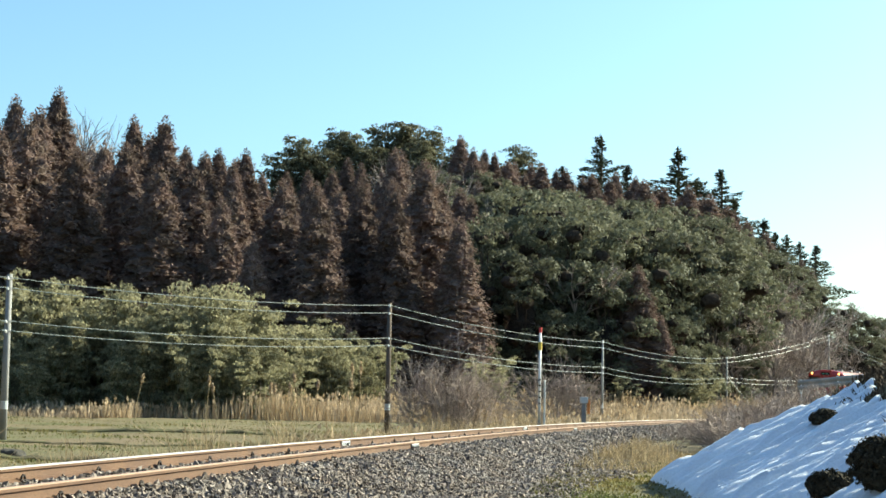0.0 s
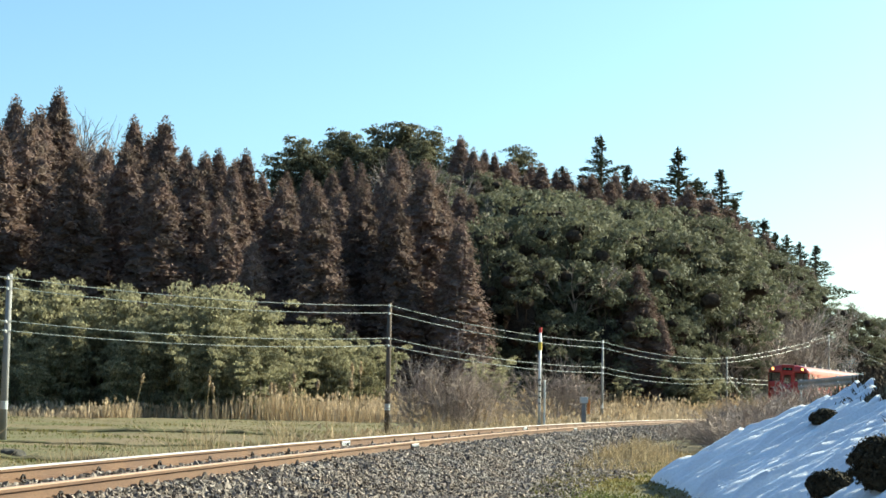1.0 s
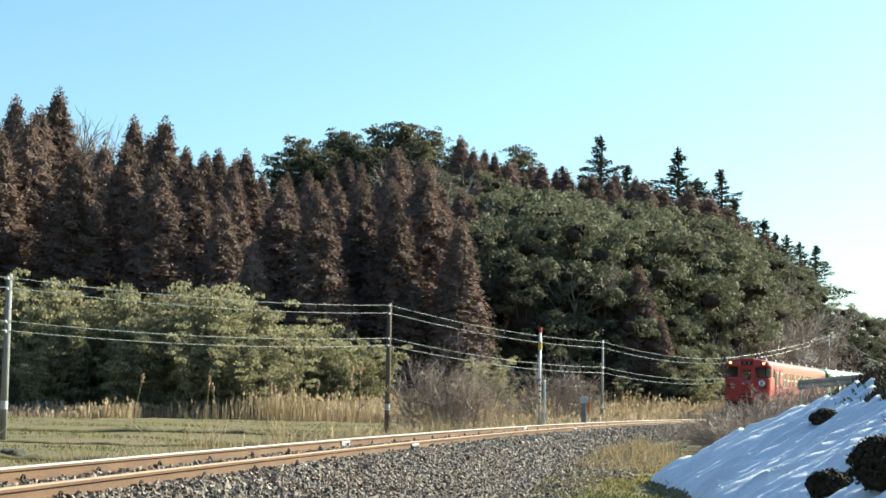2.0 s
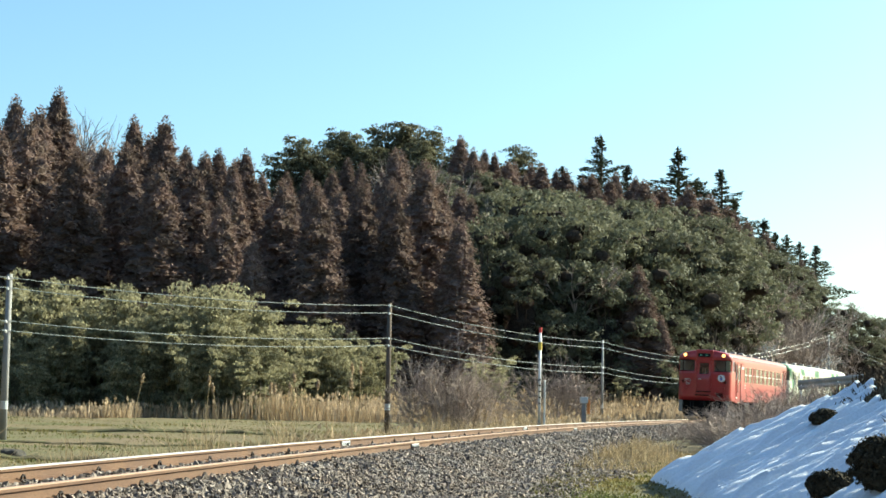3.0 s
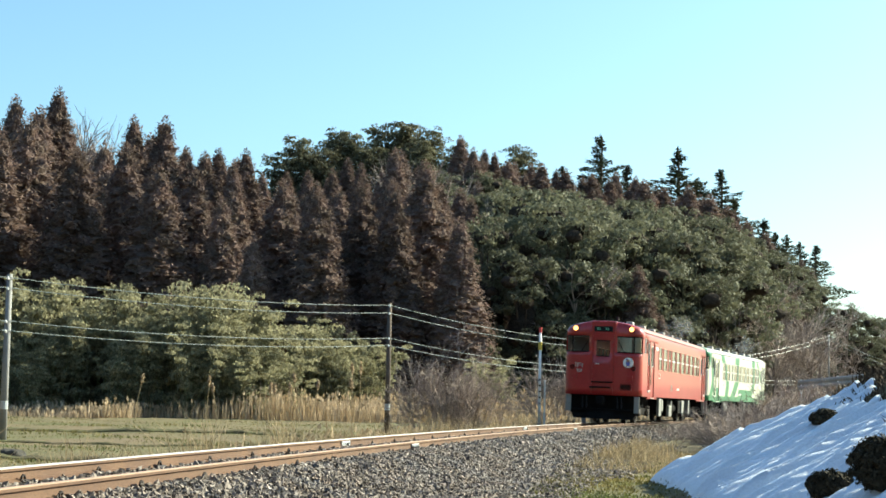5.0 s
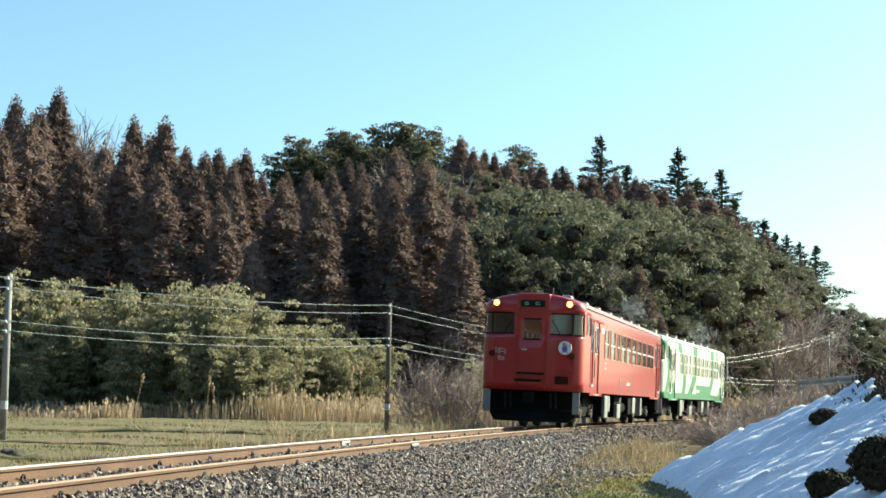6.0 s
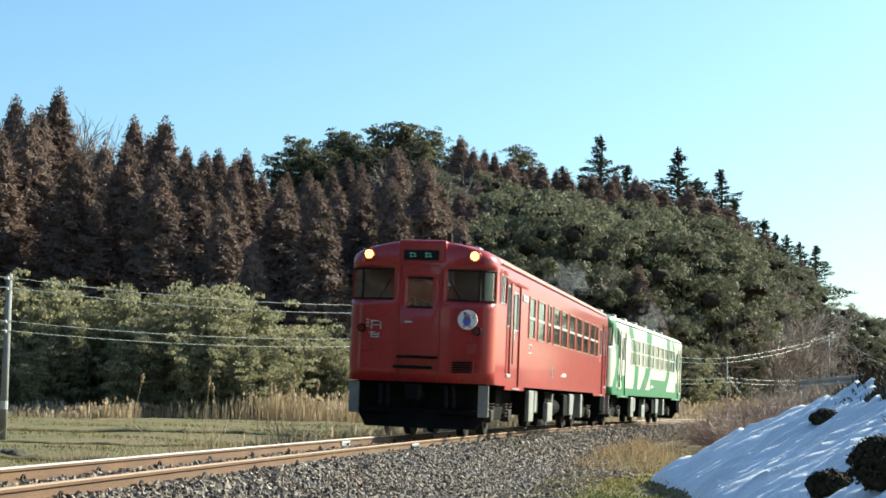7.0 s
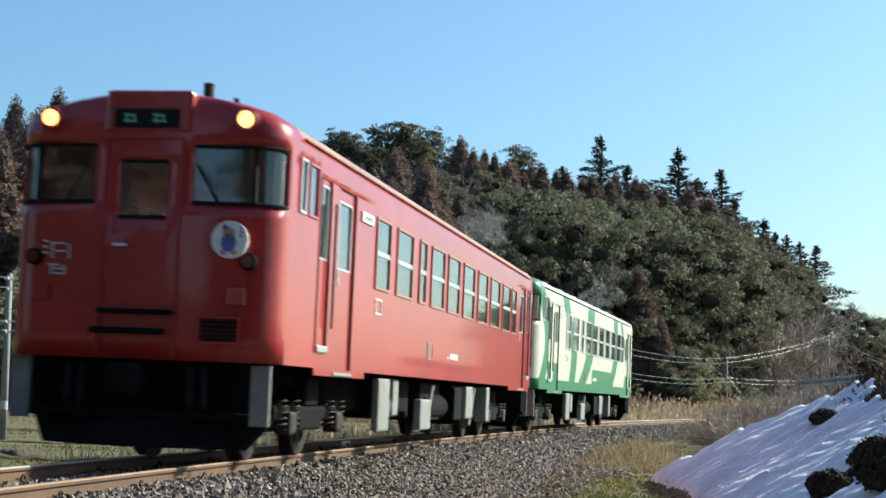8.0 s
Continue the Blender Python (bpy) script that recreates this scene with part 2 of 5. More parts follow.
def build_ground():
    xs, ys = graded(-3500, 3500, -9, 12, 0.35, 1.09), graded(-3000, 4500, -2, 40, 0.4, 1.055)
    X, Y = np.meshgrid(xs, ys)
    Z = ground_height(X, Y)
    n = len(xs)
    v = np.stack([X.ravel(), Y.ravel(), Z.ravel()], 1)
    i, j = np.meshgrid(np.arange(len(ys) - 1), np.arange(n - 1), indexing="ij")
    a = (i * n + j).ravel()
    me = raw("ground", v, np.stack([a, a + 1, a + n + 1, a + n], 1))
    me.materials.append(GRASS)
    me.materials.append(HILL)
    c = v[np.stack([a, a + 1, a + n + 1, a + n], 1)].mean(1)
    w, s = lateral(c[:, 0], c[:, 1])
    dark = ((w < 0) & (c[:, 1] > foot(c[:, 0]) - 2)) | (c[:, 1] < -24)
    me.polygons.foreach_set("material_index", dark.astype(np.int32))
    me.polygons.foreach_set("use_smooth", np.ones(len(a), bool))
    ob = new("ground", me)
    tagged(ob, "winter field and verge of thin green and brown grass", "ground", kind="structure")


build_ground()


# ---- track ----
def strip(name, s0, s1, step, section, material, closed=True):
    ss = np.arange(s0, s1 + step / 2, step)
    n = len(section)
    v = np.array([on_track(s, w, z) for s in ss for w, z in section])
    f = [(i * n + j, i * n + (j + 1) % n, (i + 1) * n + (j + 1) % n, (i + 1) * n + j) for i in range(len(ss) - 1) for j in range(n if closed else n - 1)]
    if closed:
        f += [tuple(range(n - 1, -1, -1)), tuple((len(ss) - 1) * n + j for j in range(n))]
    me = raw(name, v, f)
    me.materials.append(material)
    return me


def build_track():
    bed = new("ballast_bed", strip("ballast_bed", -22, 175, 0.5, [(-2.7, -0.85), (-1.75, -0.22), (-0.9, -0.16), (0.75, -0.16), (1.3, -0.21), (2.3, -0.50), (3.3, -0.66)], GRAVEL, False))
    tagged(bed, "grey crushed-stone ballast bed under the railway track", "ballast", kind="structure")
    track = tagged(new("railway_track"), "single railway track with rust-brown rails on ballast", "railway track")
    track["kind"] = "structure"
    web = [(-0.061, -0.140), (0.061, -0.140), (0.061, -0.128), (0.012, -0.112), (0.008, -0.045), (0.031, -0.036), (0.031, -0.012),
           (-0.031, -0.012), (-0.031, -0.036), (-0.008, -0.045), (-0.012, -0.112), (-0.061, -0.128)]
    head = [(-0.0315, -0.0125), (0.0315, -0.0125), (0.0315, -0.006), (0.024, 0.0), (-0.024, 0.0), (-0.0315, -0.006)]
    for side in (-0.5665, 0.5665):
        rail = link("rail", strip("rail", -20, 170, 0.5, [(w + side, z) for w, z in web], RUST), None, track, "rust-brown steel rail")
        link("rail_head", strip("rail_head", -20, 170, 0.5, [(w + side, z) for w, z in head], STEEL if side < 0 else TANHEAD), None, rail, "bright worn running surface" if side < 0 else "dull tan running surface")
    bm = box(bmesh.new(), -1.05, 1.05, -0.1, 0.1, -0.30, -0.145, 0.012)
    sleeper = part("sleeper", bm, TIMBER, track)
    me = sleeper.data
    sleeper.matrix_basis = track_frame(-6.0)
    clip = bmesh.new()
    for a in range(5):
        q0, q1 = math.pi * a / 5, math.pi * (a + 1) / 5
        rod(clip, (0.05, 0.045 * math.cos(q0), -0.125 + 0.05 * math.sin(q0)), (0.05, 0.045 * math.cos(q1), -0.125 + 0.05 * math.sin(q1)), 0.012, n=6)
    box(clip, -0.10, -0.02, -0.05, 0.05, -0.145, -0.115, 0.008)
    box(clip, 0.02, 0.10, -0.05, 0.05, -0.145, -0.115, 0.008)
    bmesh.ops.translate(clip, verts=clip.verts, vec=(0, 0, 0))
    cm = bpy.data.meshes.new("rail_clip")
    clip.to_mesh(cm)
    clip.free()
    cm.materials.append(IRON)
    for i in range(1, 210):
        s = -6.0 + 0.62 * i
        ob = new("sleeper", me)
        ob.parent, ob.matrix_basis = track, track_frame(s)
        if s < 50 and i % 3 == 0:
            for w in (-0.5665 + 0.01, 0.5665 + 0.01):
                c = new("rail_clip", cm)
                c.parent, c.matrix_basis = track, track_frame(s) @ pose(w, 0, 0)
    for s, w in ((10.7, -0.5665), (11.1, 0.5665), (31.0, -0.5665), (33.5, 0.5665)):
        bm = bmesh.new()
        for o in (-0.03, 0.03):
            box(bm, o - 0.012, o + 0.012, -0.28, 0.28, -0.115, -0.035, 0.004)
            for y in (-0.2, -0.07, 0.07, 0.2):
                rod(bm, (o - 0.03, y, -0.075), (o + 0.03, y, -0.075), 0.016, n=6)
        j = part("fishplate", bm, GALV, track, "grey bolted joint plate")
        j.matrix_basis = track_frame(s) @ pose(w, 0, 0)


build_track()


def scatter_stones():
    """Crushed stones, each an uneven block, over the bed."""
    rng = np.random.default_rng(5)
    base = np.array([(1, 0, 0), (0, 1, 0), (-1, 0, 0), (0, -1, 0), (0, 0, 1), (0, 0, -1)], float)
    tris = np.array([(0, 1, 4), (1, 2, 4), (2, 3, 4), (3, 0, 4), (1, 0, 5), (2, 1, 5), (3, 2, 5), (0, 3, 5)])
    zones = [(-7, 12, 0.64, 3.9, 36000, 0.032), (12, 30, 0.64, 4.3, 24000, 0.041), (30, 62, 0.64, 3.2, 7000, 0.05), (-7, 30, -0.48, 0.48, 4500, 0.032), (-7, 40, -1.9, -0.65, 4000, 0.034)]
    V, F, k = [], [], 0
    for s0, s1, w0, w1, n, size in zones:
        s, w = rng.uniform(s0, s1, n), rng.uniform(w0, w1, n)
        keep = (w < 2.6) | (rng.random(n) < np.clip((w1 - w) / (w1 - 2.6 + 1e-6), 0, 1) ** 0.7)
        s, w = s[keep], w[keep]
        n = len(s)
        z = np.interp(w, [-2.7, -1.75, -0.9, 0.75, 1.3, 2.4, 3.4, 4.2], [-0.85, -0.20, -0.145, -0.13, -0.18, -0.49, -0.66, -0.66])
        turn = np.interp(s, ARC, TURN)
        px = np.interp(s, ARC, LINE[:, 0]) + np.cos(turn) * w
        py = np.interp(s, ARC, LINE[:, 1]) - np.sin(turn) * w
        pz = SLOPE * s + z - CANT * (w - 0.5665) + rng.uniform(-0.012, 0.02, n)
        pz = np.where(w > 1.6, np.maximum(pz, ground_height(px, py) + 0.008), pz)
        sz = size * rng.uniform(0.5, 1.25, (n, 1, 1)) * rng.uniform(0.65, 1.2, (n, 1, 3))
        pts = base[None] * rng.uniform(0.6, 1.3, (n, 6, 3)) * sz + rng.normal(size=(n, 6, 3)) * 0.22 * sz
        q = rng.normal(size=(n, 4))
        q /= np.linalg.norm(q, axis=1)[:, None]
        a, b, c, d = q.T
        R = np.stack([np.stack([1 - 2 * (c * c + d * d), 2 * (b * c - a * d), 2 * (b * d + a * c)], 1),
                      np.stack([2 * (b * c + a * d), 1 - 2 * (b * b + d * d), 2 * (c * d - a * b)], 1),
                      np.stack([2 * (b * d - a * c), 2 * (c * d + a * b), 1 - 2 * (b * b + c * c)], 1)], 1)
        pts = np.einsum("nij,nkj->nki", R, pts) + np.stack([px, py, pz], 1)[:, None]
        V.append(pts.reshape(-1, 3))
        F.append((tris[None] + (np.arange(n) * 6 + k)[:, None, None]).reshape(-1, 3))
        k += n * 6
    me = raw("ballast_stones", np.concatenate(V), np.concatenate(F))
    me.materials.append(STONE)
    tagged(new("ballast_stones", me), "loose grey crushed ballast stones beside the rails", "ballast", kind="stuff")


scatter_stones()


# ---- snow and bank ----
def build_snow():
    xs, ys = np.arange(2.9, 9.0, 0.05), np.arange(9.0, 27.0, 0.05)
    X, Y = np.meshgrid(xs, ys)
    G = ground_height(X, Y)
    toe = 3.2 + 0.08 * np.sin(Y * 0.9)
    run = X - toe
    streak = 1.2 * (1 - np.abs(np.sin(Y * 6.9 + 0.9 * np.sin(X * 0.7) + 1.5 * np.sin(Y * 0.31)))) ** 2 + 0.8 * (1 - np.abs(np.sin(Y * 13.3 + 0.7 * np.sin(X * 1.1 + Y)))) ** 2 - 0.5
    deep = 0.06 + 0.082 * streak + 0.012 * wobble(X, Y, 2.1, 0.4) + 0.024 * np.sin(X * 5.0 + 2.5 * np.sin(Y * 4.3) + 1.3 * np.sin(Y * 1.7)) * np.sin(Y * 17.0 + 1.2 * np.sin(X * 1.9)) + 0.010 * wobble(X, Y, 9.3, 2.0) + 0.005 * wobble(X, Y, 23.0, 1.0)
    deep = deep - 0.5 * smooth(-run, -0.25, 0.1) - 0.4 * smooth(run + 0.16 * wobble(X, Y, 1.3, 3.0), 2.6, 2.9)
    deep = deep - 0.3 * smooth(Y, 25.2, 26.2)
    Z = G + deep
    n = len(xs)
    i, j = np.meshgrid(np.arange(len(ys) - 1), np.arange(n - 1), indexing="ij")
    a = (i * n + j).ravel()
    f = np.stack([a, a + 1, a + n + 1, a + n], 1)
    keep = deep.ravel()[f].max(1) > -0.03
    me = raw("snow_cover", np.stack([X.ravel(), Y.ravel(), Z.ravel()], 1), f[keep])
    me.materials.append(SNOW)
    me.polygons.foreach_set("use_smooth", np.ones(len(me.polygons), bool))
    tagged(new("snow_cover", me), "melting old snow lying in ridges on the grassy bank", "snow", kind="stuff")


build_snow()


# ---- leaves and plants ----
def leaves(rng, centres, radii, per, size, flat=0.0, droop=0.0, loose=0.38, slim=1.0):
    """Many small three-cornered leaf sprays round clump centres."""
    area = radii[:, 0] * radii[:, 2]
    counts = np.maximum(4, (per * area / area.mean()).astype(int))
    n = int(counts.sum())
    c = np.repeat(centres, counts, 0)
    r = np.repeat(radii, counts, 0)
    d = rng.normal(size=(n, 3))
    d /= np.linalg.norm(d, axis=1)[:, None]
    d[:, 2] = np.where(d[:, 2] < -0.3, -d[:, 2] * 0.5, d[:, 2])
    p = c + d * r * rng.uniform(0.6, 1.1, (n, 1))
    nrm = d + rng.normal(size=(n, 3)) * loose
    nrm[:, 2] += flat
    nrm /= np.linalg.norm(nrm, axis=1)[:, None]
    t = np.cross(nrm, rng.normal(size=(n, 3)))
    t[:, 2] -= droop
    t /= np.linalg.norm(t, axis=1)[:, None] + 1e-9
    b = np.cross(nrm, t)
    s = (size * rng.uniform(0.6, 1.35, n))[:, None]
    v = np.stack([p - b * s * 0.5 * slim - t * s * 0.5, p + b * s * 0.5 * slim - t * s * 0.4, p + t * s * 0.8], 1)
    return v.reshape(-1, 3), np.array([[0, 1, 2]])[None] + (np.arange(n) * 3)[:, None, None]


def crown_mesh(name, rng, centres, radii, per, size, material, hull=None, **more):
    v, f = leaves(rng, np.asarray(centres, float), np.asarray(radii, float), per, size, **more)
    faces = [tuple(q) for q in f.reshape(-1, 3).tolist()]
    if hull:
        faces += [tuple(i + len(v) for i in q) for q in hull[1]]
        v = np.concatenate([v, hull[0]])
    me = raw(name, v, faces)
    me.materials.append(material)
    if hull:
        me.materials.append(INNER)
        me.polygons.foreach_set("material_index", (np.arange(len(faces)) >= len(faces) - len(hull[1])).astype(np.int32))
    return me


def trunk_runs(height, base, bend, rng, limbs=()):
    z = np.linspace(0, height, 7)
    pts = np.stack([bend * np.sin(z / height * 2.1), bend * 0.6 * np.sin(z / height * 3.0 + 1) - bend * 0.5, z], 1)
    pts[:, :2] -= pts[0, :2]
    return [(pts, base * (1 - 0.85 * z / height))] + list(limbs)


def make_tree(name, rng, clumps, radii, per, size, material, height, base, label, category, limbs=(), **more):
    tree = new(name)
    tagged(tree, label, category, group="woodland trees on the hill")
    link("trunk", tubes("trunk", trunk_runs(height, base, 0.15, rng, limbs), 6), BARK, tree)
    link("crown", crown_mesh("crown", rng, clumps, radii, per, size, material, **more), None, tree)
    return tree


def sprays(pos, out, size, rng, slim=0.42, loose=0.5):
    """Slim pointed needle sprays, each lying along its own bough."""
    n = len(pos)
    t = out + rng.normal(size=(n, 3)) * loose
    t /= np.linalg.norm(t, axis=1)[:, None]
    b = np.cross(t, rng.normal(size=(n, 3)) * 0.5 + np.array([0, 0, 1.0]))
    b /= np.linalg.norm(b, axis=1)[:, None] + 1e-9
    s = (size * rng.uniform(0.6, 1.4, n))[:, None]
    v = np.stack([pos - b * s * slim * 0.5 - t * s * 0.4, pos + b * s * slim * 0.5 - t * s * 0.3, pos + t * s * 0.7], 1)
    return v.reshape(-1, 3)


def cedar(seed):
    """Unit: 20 m tall: a broad cone of drooping, tufted boughs round a dense heart."""
    rng = np.random.default_rng(seed)

    def reach(z):
        t = np.clip(z / 20, 0, 1)
        return 3.5 * (1 - t) ** 0.72 * (0.62 + 0.38 * np.minimum(1, t * 3.5)) + 0.04

    # tufts: the ends of the boughs, spread over the cone
    tz, ta, z, a = [], [], 0.4, rng.uniform(0, 6.28)
    while z < 19.5:
        a += 2.4 + rng.normal() * 0.3
        tz.append(z)
        ta.append(a % 6.2832)
        z += (0.5 + 0.3 * rng.random()) / (1 + 2.6 * reach(z))
    tz, ta = np.array(tz), np.array(ta)
    tw = (0.28 + 0.17 * reach(tz)) * rng.uniform(0.8, 1.3, len(tz))
    tl = rng.uniform(0.75, 1.1, len(tz))

    def skin(q, h):
        """How far the foliage reaches at angle q and height h."""
        d = np.abs(q[:, None] - ta[None]) % 6.2832
        d = np.minimum(d, 6.2832 - d) * reach(h)[:, None] * 0.8
        e = h[:, None] - tz[None]
        e = np.where(e > 0, e * 1.35, e * 0.85)
        lump = np.sqrt(np.clip(1 - (d ** 2 + e ** 2) / tw[None] ** 2, 0, 1)) * tl[None]
        return reach(h) * (0.62 + 0.40 * lump.max(1))

    rows, round_by = 84, 40
    H, Q = np.meshgrid(np.linspace(0.5, 19.3, rows), np.arange(round_by) * 2 * math.pi / round_by, indexing="ij")
    H, Q = H.ravel() + rng.normal(size=rows * round_by) * 0.04, Q.ravel() + rng.normal(size=rows * round_by) * 0.03
    far = skin(Q, H) * rng.uniform(0.74, 1.03, len(Q))
    heart = np.stack([np.cos(Q) * far, np.sin(Q) * far, H - 0.12 * far], 1)
    n = 9000
    h = 20.1 - 19.3 * rng.random(n) ** 0.66
    q = rng.uniform(0, 6.2832, n)
    far = skin(q, h) * rng.uniform(0.90, 1.14, n) + rng.uniform(-0.05, 0.22, n)
    pos = np.stack([np.cos(q) * far, np.sin(q) * far, h - 0.12 * far + 0.05], 1)
    out = np.stack([np.cos(q), np.sin(q), np.where(h > 18.5, 1.2, -0.35)], 1)
    v = sprays(pos, out, np.where(h > 16, 0.19, 0.215), rng, 0.55, 0.75)
    faces = (np.arange(n * 3).reshape(-1, 3)).tolist()
    faces += [[n * 3 + i * round_by + j, n * 3 + i * round_by + (j + 1) % round_by, n * 3 + (i + 1) * round_by + (j + 1) % round_by, n * 3 + (i + 1) * round_by + j] for i in range(rows - 1) for j in range(round_by)]
    tree = tagged(new("cedar_tree"), "tall reddish-brown winter cedar with dense foliage", "tree", group="woodland trees on the hill")
    link("trunk", tubes("trunk", trunk_runs(19.4, 0.32, 0.1, rng), 6), BARK, tree)
    me = raw("crown", np.concatenate([v, heart]), faces)
    me.materials.append(CEDAR)
    link("crown", me, None, tree)
    return tree


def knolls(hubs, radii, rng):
    """Uneven solid cores inside the clumps of a crown, coloured dark for inner shade, as vertices and faces."""
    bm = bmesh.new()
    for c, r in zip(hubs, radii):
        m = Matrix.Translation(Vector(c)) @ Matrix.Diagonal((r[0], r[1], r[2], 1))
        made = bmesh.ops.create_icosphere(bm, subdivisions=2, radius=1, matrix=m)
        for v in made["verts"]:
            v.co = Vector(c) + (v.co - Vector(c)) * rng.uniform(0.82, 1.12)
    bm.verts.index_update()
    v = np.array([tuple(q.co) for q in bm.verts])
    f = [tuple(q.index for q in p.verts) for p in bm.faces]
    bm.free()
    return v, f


def broadleaf(seed):
    """Unit: 12 m tall: rounded heads of foliage heaped over one another."""
    rng = np.random.default_rng(seed)
    C, R, limbs, hubs, hearts = [], [], [], [], []
    for i in range(15):
        a, e = i * 2.4 + rng.uniform(-0.4, 0.4), 1.0 - 1.45 * (i / 14) + rng.uniform(-0.1, 0.1)
        o = 3.1 * math.cos(e * 1.25) * rng.uniform(0.75, 1.1)
        hub = np.array([math.cos(a) * o, math.sin(a) * o, 6.3 + e * 3.9])
        limbs.append((np.array([(0, 0, 3.0), hub * np.array([0.5, 0.5, 0.8]), hub]), np.array([0.12, 0.07, 0.02])))
        big = rng.uniform(0.8, 1.2)
        hubs.append(hub)
        hearts.append(np.array([0.5, 0.5, 0.4]) * big)
        for _ in range(11):
            d = rng.normal(size=3)
            d[2] = abs(d[2]) * 0.9 - 0.25
            d /= np.linalg.norm(d)
            C.append(hub + d * np.array([1.35, 1.35, 1.1]) * big * rng.uniform(0.75, 1.05))
            R.append(np.array([0.55, 0.55, 0.45]) * rng.uniform(0.7, 1.25))
    for _ in range(22):
        C.append((rng.normal() * 1.6, rng.normal() * 1.6, rng.uniform(1.2, 4.6)))
        R.append([0.9, 0.9, 0.8])
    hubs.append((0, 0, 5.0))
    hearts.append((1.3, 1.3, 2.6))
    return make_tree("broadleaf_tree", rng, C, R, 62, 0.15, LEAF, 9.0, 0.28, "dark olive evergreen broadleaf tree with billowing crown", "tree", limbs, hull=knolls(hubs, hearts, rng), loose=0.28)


def bamboo(seed):
    """Unit: 9 m tall: arching culms with drooping plumes."""
    rng = np.random.default_rng(seed)
    C, R, limbs = [], [], []
    for i in range(22):
        a, o, h = rng.uniform(0, 6.28), rng.uniform(0.4, 3.2), rng.uniform(4.5, 9.0)
        lean_x, lean_y = math.cos(a) * o, math.sin(a) * o
        t = np.linspace(0, 1, 8)
        pts = np.stack([lean_x * (0.5 + 0.75 * t ** 2), lean_y * (0.5 + 0.75 * t ** 2), h * (t - 0.16 * t ** 4)], 1)
        limbs.append((pts, 0.05 * (1 - 0.8 * t)))
        for q in (0.06, 0.13, 0.22, 0.36, 0.5, 0.62, 0.72, 0.8, 0.88, 0.95, 1.0):
            p = np.array([np.interp(q, t, pts[:, m]) for m in range(3)])
            C.append(p + rng.normal(size=3) * 0.28)
            R.append(np.array([0.72, 0.72, 0.46]) * rng.uniform(0.7, 1.2) * (1.1 - 0.35 * q))
    tree = new("bamboo_clump")
    tagged(tree, "pale olive bamboo clump with arching drooping plumes", "bamboo", group="bamboo at the wood's edge")
    tagged(link("stalk_mass", tubes("stalk_mass", limbs, 4), mat("bamboo culm", (0.16, 0.16, 0.06), 0.6), tree), kind="stuff")
    link("crown", crown_mesh("crown", rng, C, R, 62, 0.155, BAMBOO, droop=0.9, loose=0.3), None, tree)
    return tree


def pine(seed):
    """Unit: 12 m tall, flat tiers."""
    rng = np.random.default_rng(seed)
    C, R, limbs = [], [], []
    for z in np.linspace(5.0, 11.6, 9):
        k = 5 if z < 11 else 2
        for i in range(k):
            a = rng.uniform(0, 6.28)
            o = rng.uniform(0.8, 1) * 3.4 * (1 - ((z - 5) / 7.6) ** 2.2) ** 0.5
            tip = np.array([math.cos(a) * o, math.sin(a) * o, z + 0.2])
            limbs.append((np.array([(0, 0, z - 0.7), tip * [0.6, 0.6, 1], tip]), np.array([0.08, 0.05, 0.02])))
            for q in (0.45, 0.75, 1.0):
                for _ in range(2):
                    C.append(tip * [q, q, 1] + rng.normal(size=3) * [0.6, 0.6, 0.4])
                    R.append(np.array([0.8, 0.8, 0.45]) * rng.uniform(0.6, 1.3))
    return make_tree("pine_tree", rng, C, R, 26, 0.25, PINE, 11.4, 0.22, "ridge-top pine with flat tiers of dark needles", "tree", limbs, flat=0.7)


def fir(seed):
    """Unit: 14 m tall, uneven upswept boughs with gaps."""
    rng = np.random.default_rng(seed)
    P, O, limbs = [], [], []
    z, a = 6.2, rng.uniform(0, 6.28)
    while z < 13.7:
        full = min(3.0, 0.15 + 0.44 * (14 - z)) * (0.8 + 0.3 * math.sin(z * 1.9 + seed))
        a += 2.4 + rng.normal() * 0.5
        far = full * rng.uniform(0.45, 1.15)
        rise = rng.uniform(-0.18, 0.22)
        tip = np.array([math.cos(a) * far, math.sin(a) * far, z + rise * far])
        limbs.append((np.array([(0, 0, z - 0.1), tip * [0.5, 0.5, 1] - [0, 0, 0.25 * rise * far], tip]), np.array([0.06, 0.035, 0.012])))
        m = int(14 + 44 * far)
        t = rng.random(m) ** 0.7
        o = rng.normal(size=m) * (0.06 + 0.17 * far * np.sin(np.clip(t, 0.1, 1) * 2.7))
        P.append(np.stack([math.cos(a) * far * t - math.sin(a) * o, math.sin(a) * far * t + math.cos(a) * o, z + rise * far * t * t + 0.08 * far * t + rng.normal(size=m) * 0.12], 1))
        O.append(np.tile([math.cos(a), math.sin(a), 0.2], (m, 1)))
        z += rng.uniform(0.10, 0.26)
    k = 60
    P.append(np.stack([rng.normal(size=k) * 0.07, rng.normal(size=k) * 0.07, rng.uniform(12.8, 14.1, k)], 1))
    O.append(np.tile([0, 0, 1.0], (k, 1)))
    P, O = np.concatenate(P), np.concatenate(O)
    v = sprays(P, O, np.full(len(P), 0.27), rng, 0.45)
    tree = tagged(new("fir_tree"), "dark fir standing above the ridge with open tiers", "tree", group="woodland trees on the hill")
    link("trunk", tubes("trunk", trunk_runs(13.9, 0.2, 0.1, rng, limbs), 5), BARK, tree)
    link("crown", raw("crown", v, np.arange(len(P) * 3).reshape(-1, 3)), FIR, tree)
    return tree


